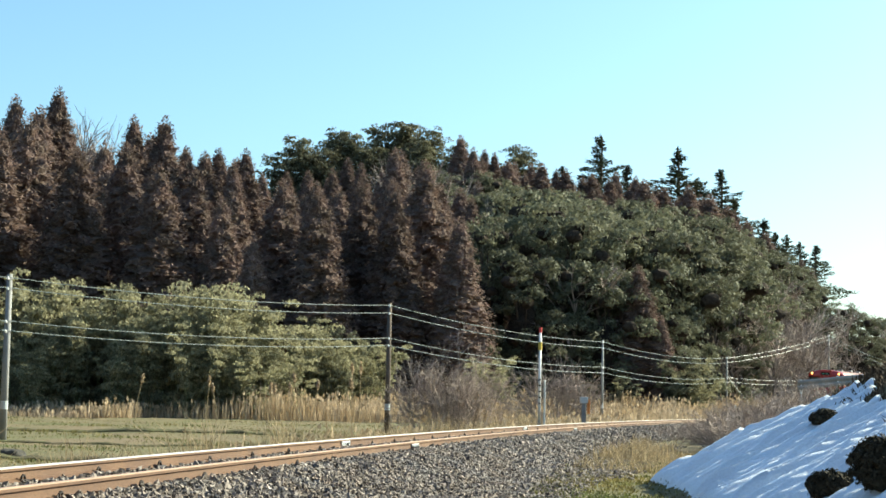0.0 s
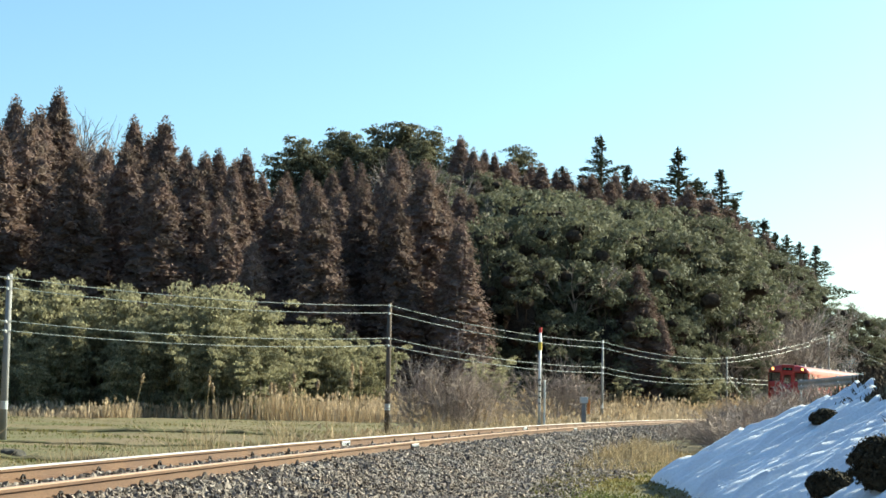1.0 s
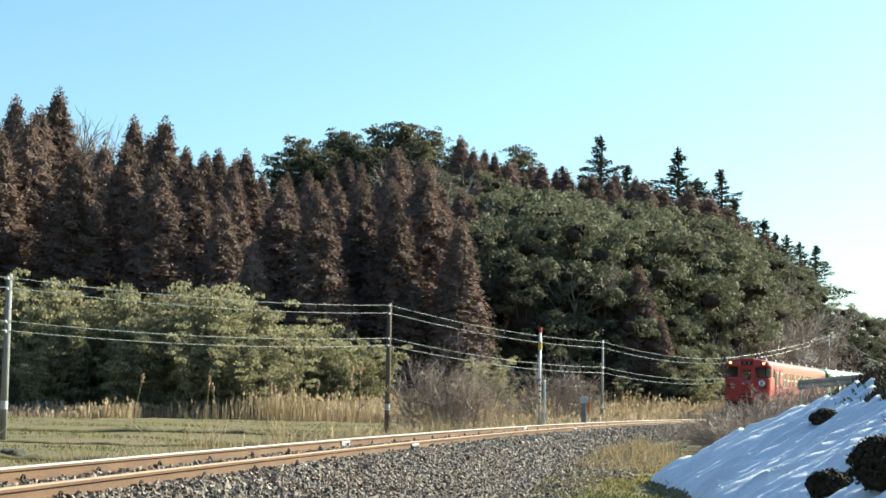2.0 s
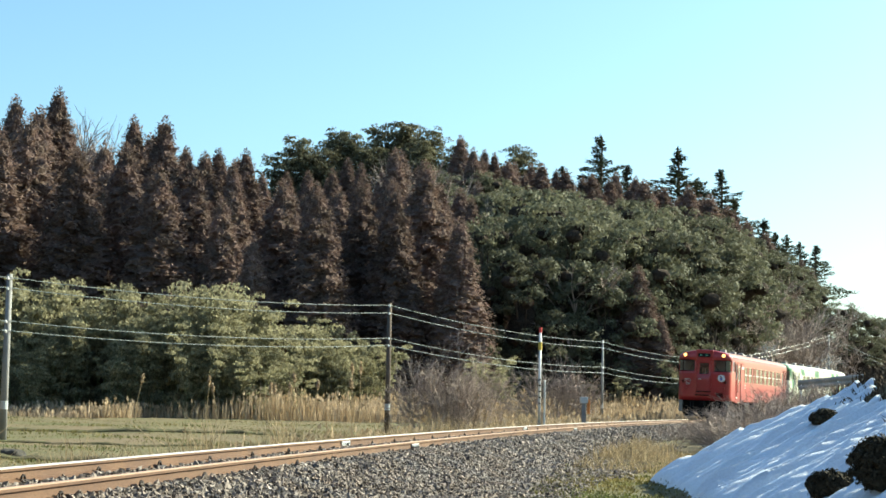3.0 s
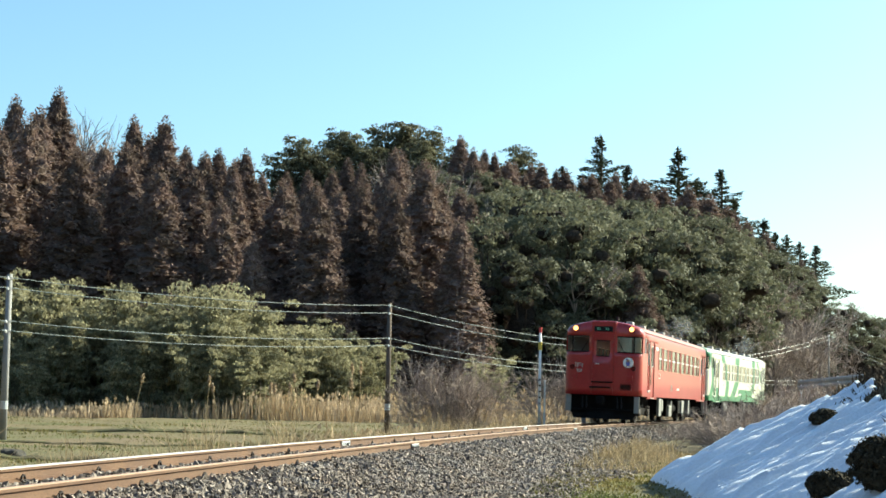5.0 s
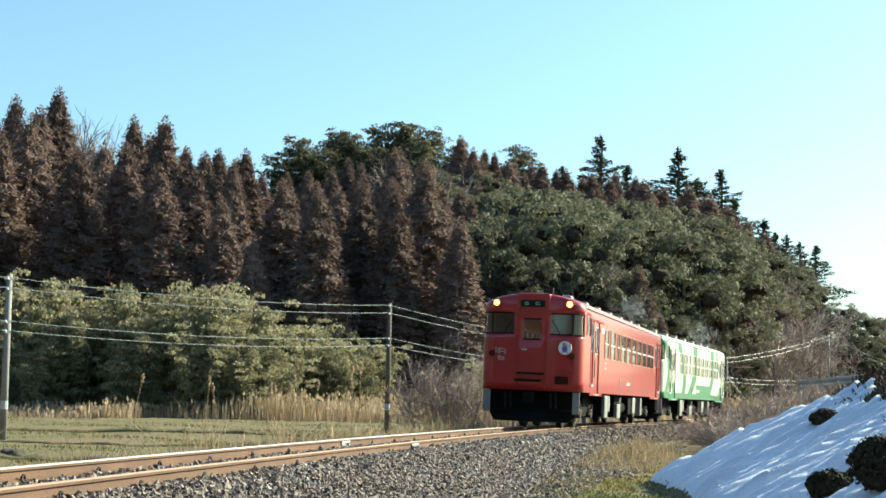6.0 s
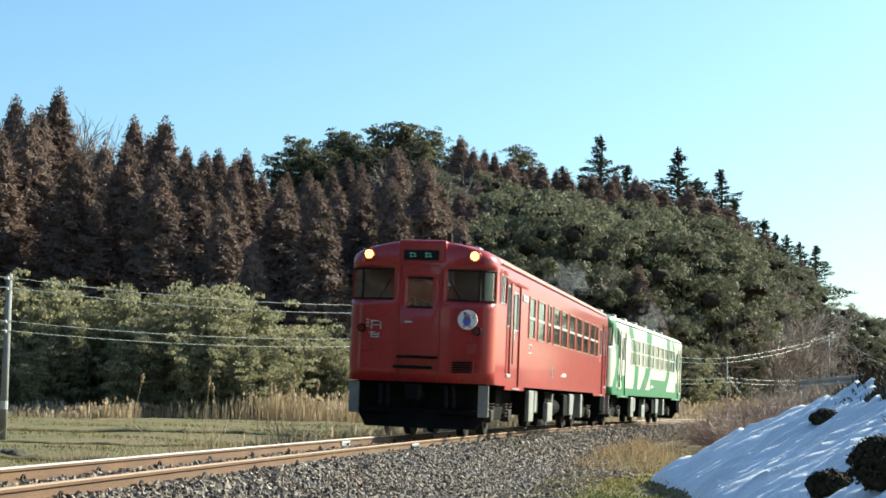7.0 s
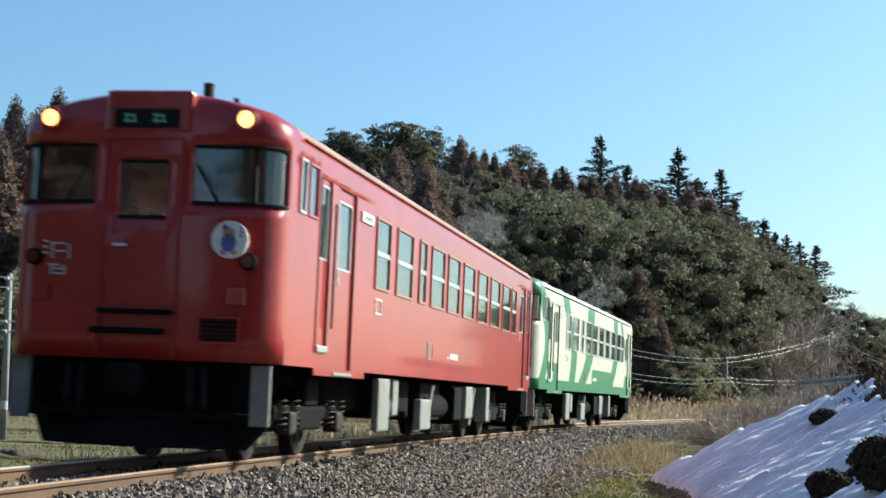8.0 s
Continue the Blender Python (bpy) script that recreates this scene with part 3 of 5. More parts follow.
def branches(rng, start, way, length, radius, depth, runs, spread=0.55):
    t = np.linspace(0, 1, 3)
    way = way / np.linalg.norm(way)
    sag = rng.normal(size=3) * 0.12 * length
    pts = start + way * length * t[:, None] + sag * (t ** 2)[:, None]
    runs.append((pts, radius * (1 - 0.55 * t)))
    if depth:
        for _ in range(4 if depth == 1 else rng.integers(3, 6)):
            q = rng.uniform(0.35, 1.0)
            p = np.array([np.interp(q, t, pts[:, m]) for m in range(3)])
            branches(rng, p, way + rng.normal(size=3) * spread + np.array([0, 0, 0.12]), length * rng.uniform(0.5, 0.72), radius * 0.6, depth - 1, runs, spread)


def bare_tree(seed):
    """Unit: 9 m tall."""
    rng = np.random.default_rng(seed)
    runs = []
    branches(rng, np.zeros(3), np.array([0.05, 0.02, 1.0]), 4.2, 0.11, 4, runs, 0.55)
    tree = tagged(new("bare_tree"), "leafless grey-brown tree with fine twigs", "tree", group="bare trees")
    link("trunk", tubes("trunk", runs[:1], 6), BARK, tree)
    tagged(link("twig_work", tubes("twig_work", runs[1:], 3), TWIG, tree), kind="stuff")
    return tree


def bare_shrub(seed):
    """Unit: 3 m tall, many stems from one foot."""
    rng = np.random.default_rng(seed)
    tree = tagged(new("bare_shrub"), "leafless tangled grey-brown shrub among the reeds", "shrub", group="bare shrubs")
    runs = []
    for _ in range(16):
        a, o = rng.uniform(0, 6.28), rng.uniform(0.2, 1.25)
        branches(rng, np.array([math.cos(a) * 0.25, math.sin(a) * 0.25, 0]), np.array([math.cos(a) * o, math.sin(a) * o, 1.0]), 1.45, 0.034, 3, runs, 0.65)
    tagged(link("twig_work", tubes("twig_work", runs, 3), TWIG, tree), kind="stuff")
    return tree


KINDS = {}


def plant(kind, x, y, height, turn=0.0, wide=1.0, sink=0.15):
    """Stand a copy of a kind of tree at (x, y), as tall as height."""
    makers = {"cedar": (cedar, 20.0, 5), "broadleaf": (broadleaf, 11.8, 4), "bamboo": (bamboo, 8.6, 3), "pine": (pine, 12.0, 3), "fir": (fir, 14.2, 3), "bare": (bare_tree, 9.5, 3), "shrub": (bare_shrub, 2.9, 3)}
    make, unit, count = makers[kind]
    i = int(abs(x * 7.3 + y * 3.1)) % count
    k = height / unit
    z = float(ground_height(np.array([x]), np.array([y]))[0]) - sink
    size = Matrix.Diagonal((k * wide, k * wide, k, 1))
    m = pose(x, y, z, 0, 0, turn)
    if (kind, i) not in KINDS:
        ob = make(11 * i + len(kind))
        ob.scale = (1, 1, 1)
        KINDS[(kind, i)] = ob
        ob.matrix_basis = m @ size
        return ob
    ob = copy_thing(KINDS[(kind, i)], m)
    ob.scale = (k * wide, k * wide, k)
    return ob


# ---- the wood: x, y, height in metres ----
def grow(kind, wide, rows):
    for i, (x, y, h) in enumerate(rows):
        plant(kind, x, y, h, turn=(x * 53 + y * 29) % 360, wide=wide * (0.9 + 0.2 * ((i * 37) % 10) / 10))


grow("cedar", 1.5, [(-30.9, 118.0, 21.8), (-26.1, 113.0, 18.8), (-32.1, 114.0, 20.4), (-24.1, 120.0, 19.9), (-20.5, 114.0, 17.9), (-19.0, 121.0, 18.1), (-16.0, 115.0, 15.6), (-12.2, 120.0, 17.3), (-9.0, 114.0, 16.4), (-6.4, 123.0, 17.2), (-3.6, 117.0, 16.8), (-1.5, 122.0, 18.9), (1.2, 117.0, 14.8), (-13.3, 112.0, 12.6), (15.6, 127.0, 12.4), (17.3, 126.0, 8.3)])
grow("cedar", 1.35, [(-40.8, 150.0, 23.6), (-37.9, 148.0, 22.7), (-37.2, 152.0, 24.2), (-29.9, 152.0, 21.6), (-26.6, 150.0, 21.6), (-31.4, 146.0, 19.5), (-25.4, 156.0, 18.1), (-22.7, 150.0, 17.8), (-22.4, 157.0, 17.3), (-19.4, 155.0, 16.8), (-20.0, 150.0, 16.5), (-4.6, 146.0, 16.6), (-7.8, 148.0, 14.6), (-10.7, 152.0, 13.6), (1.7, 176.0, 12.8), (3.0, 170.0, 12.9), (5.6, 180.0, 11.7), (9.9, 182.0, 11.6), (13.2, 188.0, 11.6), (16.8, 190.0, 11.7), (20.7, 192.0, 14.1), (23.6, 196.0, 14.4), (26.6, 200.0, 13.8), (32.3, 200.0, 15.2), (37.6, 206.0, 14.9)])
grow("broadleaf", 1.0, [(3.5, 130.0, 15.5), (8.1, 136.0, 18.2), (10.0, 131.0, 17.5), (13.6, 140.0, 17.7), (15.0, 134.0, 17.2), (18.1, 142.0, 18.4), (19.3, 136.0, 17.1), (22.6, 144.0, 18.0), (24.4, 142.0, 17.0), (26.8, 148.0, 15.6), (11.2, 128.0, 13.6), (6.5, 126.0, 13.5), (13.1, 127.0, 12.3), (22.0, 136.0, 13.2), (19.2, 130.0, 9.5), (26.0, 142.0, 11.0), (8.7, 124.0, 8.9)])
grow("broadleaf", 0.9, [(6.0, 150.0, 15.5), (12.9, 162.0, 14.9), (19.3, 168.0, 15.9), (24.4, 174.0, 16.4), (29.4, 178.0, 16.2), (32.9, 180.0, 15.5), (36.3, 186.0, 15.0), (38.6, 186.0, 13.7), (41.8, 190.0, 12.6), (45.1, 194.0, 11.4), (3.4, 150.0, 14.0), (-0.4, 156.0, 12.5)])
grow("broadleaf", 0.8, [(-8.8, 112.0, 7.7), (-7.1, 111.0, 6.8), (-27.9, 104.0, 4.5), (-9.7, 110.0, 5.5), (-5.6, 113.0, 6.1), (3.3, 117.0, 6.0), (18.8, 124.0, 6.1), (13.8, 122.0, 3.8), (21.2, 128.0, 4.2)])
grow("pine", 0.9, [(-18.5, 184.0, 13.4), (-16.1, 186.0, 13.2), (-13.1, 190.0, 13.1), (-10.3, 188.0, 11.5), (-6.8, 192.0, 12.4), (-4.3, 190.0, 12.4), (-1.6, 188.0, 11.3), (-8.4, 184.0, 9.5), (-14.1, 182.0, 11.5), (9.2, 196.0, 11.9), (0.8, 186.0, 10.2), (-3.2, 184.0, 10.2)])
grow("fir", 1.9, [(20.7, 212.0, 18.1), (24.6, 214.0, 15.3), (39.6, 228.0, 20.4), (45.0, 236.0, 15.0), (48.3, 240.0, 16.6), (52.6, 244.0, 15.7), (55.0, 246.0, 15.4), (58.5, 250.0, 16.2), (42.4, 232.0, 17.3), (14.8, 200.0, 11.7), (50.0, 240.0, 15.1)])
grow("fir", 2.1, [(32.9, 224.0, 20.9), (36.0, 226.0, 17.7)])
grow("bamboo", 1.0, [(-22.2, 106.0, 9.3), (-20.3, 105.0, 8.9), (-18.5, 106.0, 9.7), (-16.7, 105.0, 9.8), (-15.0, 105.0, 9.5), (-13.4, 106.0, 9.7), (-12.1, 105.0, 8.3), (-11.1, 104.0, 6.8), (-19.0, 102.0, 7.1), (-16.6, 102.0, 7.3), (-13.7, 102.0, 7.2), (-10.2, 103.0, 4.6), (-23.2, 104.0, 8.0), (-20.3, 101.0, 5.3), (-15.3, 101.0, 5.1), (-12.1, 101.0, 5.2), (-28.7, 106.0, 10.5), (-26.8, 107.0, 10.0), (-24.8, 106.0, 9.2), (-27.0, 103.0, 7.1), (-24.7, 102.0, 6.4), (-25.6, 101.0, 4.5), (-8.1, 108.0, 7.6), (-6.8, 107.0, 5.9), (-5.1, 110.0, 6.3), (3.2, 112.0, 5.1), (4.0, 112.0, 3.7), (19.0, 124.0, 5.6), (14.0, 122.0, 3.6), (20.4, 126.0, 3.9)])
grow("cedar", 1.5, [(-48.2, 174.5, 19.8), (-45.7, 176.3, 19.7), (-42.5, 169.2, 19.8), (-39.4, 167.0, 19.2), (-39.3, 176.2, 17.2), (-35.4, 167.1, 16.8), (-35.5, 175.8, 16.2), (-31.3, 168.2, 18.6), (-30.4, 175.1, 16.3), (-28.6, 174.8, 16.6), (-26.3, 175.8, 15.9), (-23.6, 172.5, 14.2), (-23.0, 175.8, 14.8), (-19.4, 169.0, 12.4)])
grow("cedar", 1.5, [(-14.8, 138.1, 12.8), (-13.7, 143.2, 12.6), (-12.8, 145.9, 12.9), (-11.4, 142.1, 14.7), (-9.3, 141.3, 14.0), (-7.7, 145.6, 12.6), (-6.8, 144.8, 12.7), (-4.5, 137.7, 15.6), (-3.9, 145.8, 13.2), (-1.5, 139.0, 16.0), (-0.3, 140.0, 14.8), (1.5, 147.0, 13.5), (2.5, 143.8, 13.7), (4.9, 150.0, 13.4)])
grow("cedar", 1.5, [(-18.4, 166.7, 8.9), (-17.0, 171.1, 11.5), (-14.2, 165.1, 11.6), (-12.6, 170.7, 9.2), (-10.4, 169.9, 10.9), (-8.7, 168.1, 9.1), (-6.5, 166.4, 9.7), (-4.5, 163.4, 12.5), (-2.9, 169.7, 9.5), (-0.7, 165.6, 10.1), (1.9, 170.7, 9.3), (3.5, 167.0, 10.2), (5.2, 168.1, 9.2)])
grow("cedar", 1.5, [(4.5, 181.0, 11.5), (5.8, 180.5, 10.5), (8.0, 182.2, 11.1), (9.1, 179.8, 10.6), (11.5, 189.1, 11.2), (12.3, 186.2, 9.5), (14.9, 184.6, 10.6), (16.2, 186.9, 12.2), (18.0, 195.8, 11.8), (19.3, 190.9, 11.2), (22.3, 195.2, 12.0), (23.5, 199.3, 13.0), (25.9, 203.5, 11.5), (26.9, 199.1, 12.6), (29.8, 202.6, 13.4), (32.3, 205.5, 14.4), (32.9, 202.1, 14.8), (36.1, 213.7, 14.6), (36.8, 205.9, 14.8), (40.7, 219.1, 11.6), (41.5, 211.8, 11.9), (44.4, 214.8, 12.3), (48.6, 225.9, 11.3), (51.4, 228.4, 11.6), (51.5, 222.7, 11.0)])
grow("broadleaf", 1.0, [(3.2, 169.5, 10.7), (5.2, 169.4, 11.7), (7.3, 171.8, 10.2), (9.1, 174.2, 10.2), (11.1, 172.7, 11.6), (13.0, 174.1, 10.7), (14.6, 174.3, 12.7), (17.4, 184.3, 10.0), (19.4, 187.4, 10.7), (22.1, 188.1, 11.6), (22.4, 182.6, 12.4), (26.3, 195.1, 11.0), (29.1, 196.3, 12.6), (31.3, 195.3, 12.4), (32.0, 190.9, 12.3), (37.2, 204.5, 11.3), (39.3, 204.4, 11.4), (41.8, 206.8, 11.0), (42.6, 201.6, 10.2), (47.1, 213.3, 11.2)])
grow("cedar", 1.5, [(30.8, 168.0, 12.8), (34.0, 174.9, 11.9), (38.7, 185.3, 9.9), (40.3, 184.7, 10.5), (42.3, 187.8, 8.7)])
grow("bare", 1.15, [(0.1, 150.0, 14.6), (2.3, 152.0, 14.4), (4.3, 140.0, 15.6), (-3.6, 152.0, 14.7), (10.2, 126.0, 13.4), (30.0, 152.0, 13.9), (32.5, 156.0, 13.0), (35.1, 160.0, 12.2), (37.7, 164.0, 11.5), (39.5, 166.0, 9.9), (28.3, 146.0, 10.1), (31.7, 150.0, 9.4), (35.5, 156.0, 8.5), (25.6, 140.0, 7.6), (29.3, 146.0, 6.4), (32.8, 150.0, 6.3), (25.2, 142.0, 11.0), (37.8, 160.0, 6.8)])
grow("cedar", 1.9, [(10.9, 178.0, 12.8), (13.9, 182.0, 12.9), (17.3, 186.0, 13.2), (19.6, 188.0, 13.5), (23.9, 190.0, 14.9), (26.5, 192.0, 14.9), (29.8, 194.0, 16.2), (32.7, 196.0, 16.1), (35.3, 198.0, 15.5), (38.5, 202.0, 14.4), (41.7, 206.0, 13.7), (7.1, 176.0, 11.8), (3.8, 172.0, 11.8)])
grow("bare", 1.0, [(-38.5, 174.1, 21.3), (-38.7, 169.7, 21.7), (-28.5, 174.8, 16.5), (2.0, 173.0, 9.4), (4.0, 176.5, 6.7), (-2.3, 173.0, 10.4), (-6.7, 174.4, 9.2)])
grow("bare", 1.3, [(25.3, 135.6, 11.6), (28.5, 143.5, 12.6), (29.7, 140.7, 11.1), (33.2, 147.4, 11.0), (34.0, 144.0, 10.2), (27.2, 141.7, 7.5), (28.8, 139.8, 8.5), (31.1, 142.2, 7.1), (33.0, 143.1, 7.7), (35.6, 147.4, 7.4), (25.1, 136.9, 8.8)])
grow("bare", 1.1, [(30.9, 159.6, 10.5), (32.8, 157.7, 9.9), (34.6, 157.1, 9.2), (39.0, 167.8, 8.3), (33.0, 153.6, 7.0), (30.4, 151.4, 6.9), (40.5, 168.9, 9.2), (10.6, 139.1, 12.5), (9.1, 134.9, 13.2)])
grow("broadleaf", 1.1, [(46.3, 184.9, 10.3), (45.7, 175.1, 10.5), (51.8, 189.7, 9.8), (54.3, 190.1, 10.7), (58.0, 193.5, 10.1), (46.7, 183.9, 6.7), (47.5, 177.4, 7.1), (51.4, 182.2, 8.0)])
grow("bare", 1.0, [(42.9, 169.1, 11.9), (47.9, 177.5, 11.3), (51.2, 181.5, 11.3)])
# unseen cedars off to the left, added to darken the train's outer corner
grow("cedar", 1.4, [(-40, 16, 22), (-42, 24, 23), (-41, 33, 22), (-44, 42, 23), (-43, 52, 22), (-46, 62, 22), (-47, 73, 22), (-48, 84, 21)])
# unseen cedars behind the viewpoint: block sky light, gap left for a reflection
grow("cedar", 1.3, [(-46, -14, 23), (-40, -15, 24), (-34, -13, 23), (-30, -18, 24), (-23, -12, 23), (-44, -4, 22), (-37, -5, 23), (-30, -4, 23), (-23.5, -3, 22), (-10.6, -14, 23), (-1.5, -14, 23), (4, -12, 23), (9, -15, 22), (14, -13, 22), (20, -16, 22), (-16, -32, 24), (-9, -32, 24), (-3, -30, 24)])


# ---- places of poles, wires and shrubs ----
POLES = [(-15.7, 58.0, 4.65, "c", 0.13, "grey concrete utility pole standing in the field"), (-2.5, 77.0, 4.92, "w", 0.12, "dark wooden utility pole standing in the reeds"),
         (10.1, 100.0, 4.12, "c", 0.08, "slim grey utility pole by the reeds"), (23.2, 130.0, 3.98, "c", 0.075, "slim grey utility pole with a stay wire"),
         (35.1, 145.0, 6.55, "c", 0.08, "taller utility pole beyond the bank")]
WIRE_START, WIRE_END = (-22.0, 45.0, 4.8), (46.5, 163.0, 4.4)
SHRUBS = [(5.21, 21.75, 0.2, 0.22), (4.0, 16.45, 0.25, 0.31), (4.26, 15.25, 0.38, 0.54)]


# ---- reeds, weeds and grass ----
def blades(name, rng, x, y, height, width, material, lean_by=0.25, plume=0.0):
    """Thin bent blades standing on the ground at (x, y)."""
    n = len(x)
    z = ground_height(x, y) - 0.03
    a = rng.uniform(0, 6.283, n)
    l = lean_by * height * rng.normal(size=n)
    b = rng.uniform(0, 6.283, n)
    dx, dy = np.cos(a) * width / 2, np.sin(a) * width / 2
    ox, oy = np.cos(b) * l, np.sin(b) * l
    top = height * rng.uniform(0.85, 1.0, n)
    v = np.stack([np.stack([x - dx, y - dy, z], 1), np.stack([x + dx, y + dy, z], 1),
                  np.stack([x + dx * 0.8 + ox * 0.35, y + dy * 0.8 + oy * 0.35, z + top * 0.6], 1), np.stack([x - dx * 0.8 + ox * 0.35, y - dy * 0.8 + oy * 0.35, z + top * 0.6], 1),
                  np.stack([x + ox, y + oy, z + top], 1)], 1).reshape(-1, 3)
    k = (np.arange(n) * 5)[:, None]
    f = [tuple(q) for q in (np.array([[0, 1, 2, 3]]) + k).tolist()] + [tuple(q) for q in (np.array([[3, 2, 4]]) + k).tolist()]
    if plume:
        has = rng.random(n) < plume
        px, py, pz = (x + ox)[has], (y + oy)[has], (z + top)[has]
        m = len(px)
        w = rng.uniform(0.05, 0.11, m)
        h = rng.uniform(0.18, 0.34, m)
        c, s = np.cos(a[has]) * w, np.sin(a[has]) * w
        pv = np.stack([np.stack([px, py, pz - h * 0.3], 1), np.stack([px + c, py + s, pz + h * 0.2], 1), np.stack([px + c * 0.3, py + s * 0.3, pz + h * 0.8], 1), np.stack([px - c, py - s, pz + h * 0.1], 1)], 1).reshape(-1, 3)
        f += [tuple(q) for q in (np.array([[0, 1, 2, 3]]) + (np.arange(m) * 4)[:, None] + len(v)).tolist()]
        v = np.concatenate([v, pv])
    me = raw(name, v, f)
    me.materials.append(material)
    return new(name, me)


def build_growth():
    rng = np.random.default_rng(9)
    # reed bed between the field and the wood
    n = 36000
    x = rng.uniform(-45, 52, n)
    y = foot(x) - 14 + rng.uniform(0, 1, n) ** 0.8 * 13
    y = np.where(x < -18, foot(x) - 18 + rng.uniform(0, 1, n) * 14, y)
    w, s = lateral(x, y)
    keep = (w < -3.2)
    x, y = x[keep], y[keep]
    h = rng.uniform(1.1, 2.0, len(x)) * (0.85 + 0.25 * wobble(x, y, 0.4, 2.2)) * np.interp(x, [-45, -22, -14, 60], [0.3, 0.36, 0.95, 1.05])
    tagged(blades("reed_bed", rng, x, y, np.clip(h, 0.3, 2.3), 0.055, REED, 0.16, 0.25), "dry tan reeds with pale plumes along the wood", "reeds", kind="stuff")
    # reeds nearer the line on the outer side
    n = 16000
    s = rng.uniform(28, 135, n)
    w = -rng.uniform(3.4, 9.5, n)
    p = np.array([on_track(a, b) for a, b in zip(s, w)])
    h = rng.uniform(0.25, 0.8, n) * (0.9 + 0.4 * wobble(p[:, 0], p[:, 1], 0.5, 4.0)) * np.interp(s, [28, 55, 90, 135], [0.5, 0.9, 1.25, 1.6])
    tagged(blades("verge_reeds", rng, p[:, 0], p[:, 1], np.clip(h, 0.1, 1.7), 0.035, REED, 0.22, 0.12), "dry tan reeds and stalks beside the railway line", "reeds", kind="stuff")
    # low grass of the field
    n = 45000
    y = rng.uniform(0, 1, n) ** 1.2 * 78 + 14
    x = rng.uniform(-0.34, 0.12, n) * y
    w, s = lateral(x, y)
    keep = w < -2.4
    x, y = x[keep], y[keep]
    near = np.clip((wobble(x, y, 0.35, 0.7) + 1.2) / 2.4, 0.15, 1)
    tagged(blades("field_grass", rng, x, y, rng.uniform(0.05, 0.22, len(x)) * near, 0.035, TURF, 0.5), "short green and yellowed field grass", "grass", kind="stuff")
    # rough weeds at the foot of the outer shoulder
    n = 8000
    s = rng.uniform(-6, 48, n)
    w = -1.65 - rng.gamma(1.4, 0.35, n)
    p = np.array([on_track(a, b) for a, b in zip(s, w)])
    clump = np.clip(0.5 + 0.6 * wobble(p[:, 0], p[:, 1], 1.1, 5.0), 0.12, 1.4)
    tagged(blades("shoulder_weeds", rng, p[:, 0], p[:, 1], rng.uniform(0.25, 1.0, n) * clump, 0.013, STRAW, 0.95), "tangled dry and green weeds along the track shoulder", "weeds", kind="stuff")
    n = 9000
    s = rng.uniform(-6, 40, n)
    w = -1.75 - rng.gamma(1.6, 0.45, n)
    p = np.array([on_track(a, b) for a, b in zip(s, w)])
    tagged(blades("shoulder_greens", rng, p[:, 0], p[:, 1], rng.uniform(0.06, 0.30, n), 0.03, TURF, 0.6), "low green leaves along the track shoulder", "weeds", kind="stuff")
    # grass strip between ballast and bank
    n = 34000
    y = rng.uniform(15, 46, n)
    x = rng.uniform(1.2, 5.6, n) + (y - 22) * 0.13
    w, s = lateral(x, y)
    keep = (w > 2.7 + 0.3 * np.sin(s * 0.8)) & (bank(x, y) < 0.12) & (wobble(x, y, 0.9, 1.1) > -1.0)
    tagged(blades("strip_grass", rng, x[keep], y[keep], rng.uniform(0.03, 0.10, keep.sum()), 0.03, TURF, 0.6), "mossy green and yellow grass beside the ballast", "grass", kind="stuff")
    # dry weeds past the bank
    n = 17000
    s = rng.uniform(20, 62, n)
    w = 2.6 + rng.gamma(2.2, 0.8, n)
    p = np.array([on_track(a, b) for a, b in zip(s, w)])
    keep = (bank(p[:, 0], p[:, 1]) < 0.05)
    p, s = p[keep], s[keep]
    h = rng.uniform(0.1, 0.55, len(p)) * np.clip(0.75 + 0.6 * wobble(p[:, 0], p[:, 1], 0.8, 2.0), 0.15, 1.4)
    tagged(blades("trackside_weeds", rng, p[:, 0], p[:, 1], h, 0.02, STRAW, 0.8), "pale dead weeds fallen beside the track", "weeds", kind="stuff")
    # fallen stalks between the strip and the brush
    n = 12000
    s = rng.uniform(14, 52, n)
    w = rng.uniform(2.9, 9.0, n)
    p = np.array([on_track(a, b) for a, b in zip(s, w)])
    p = p[bank(p[:, 0], p[:, 1]) < 0.04]
    tagged(blades("fallen_stalks", rng, p[:, 0], p[:, 1], rng.uniform(0.08, 0.34, len(p)), 0.018, STRAW, 1.3), "bleached fallen stalks and dead leaves on the verge", "weeds", kind="stuff")
    # brown growth on top of the bank
    n = 20000
    x, y = rng.uniform(5.3, 9.5, n), rng.uniform(9, 25.8, n)
    keep = (bank(x, y) > 1.35 + 0.15 * wobble(x, y, 1.7, 2))
    tagged(blades("bank_weeds", rng, x[keep], y[keep], rng.uniform(0.04, 0.2, keep.sum()), 0.03, mat("withered brown weeds", (0.11, 0.075, 0.045), 0.95, vary=0.4, isle=0.5), 0.7), "withered brown weeds on top of the bank", "weeds", kind="stuff")


build_growth()

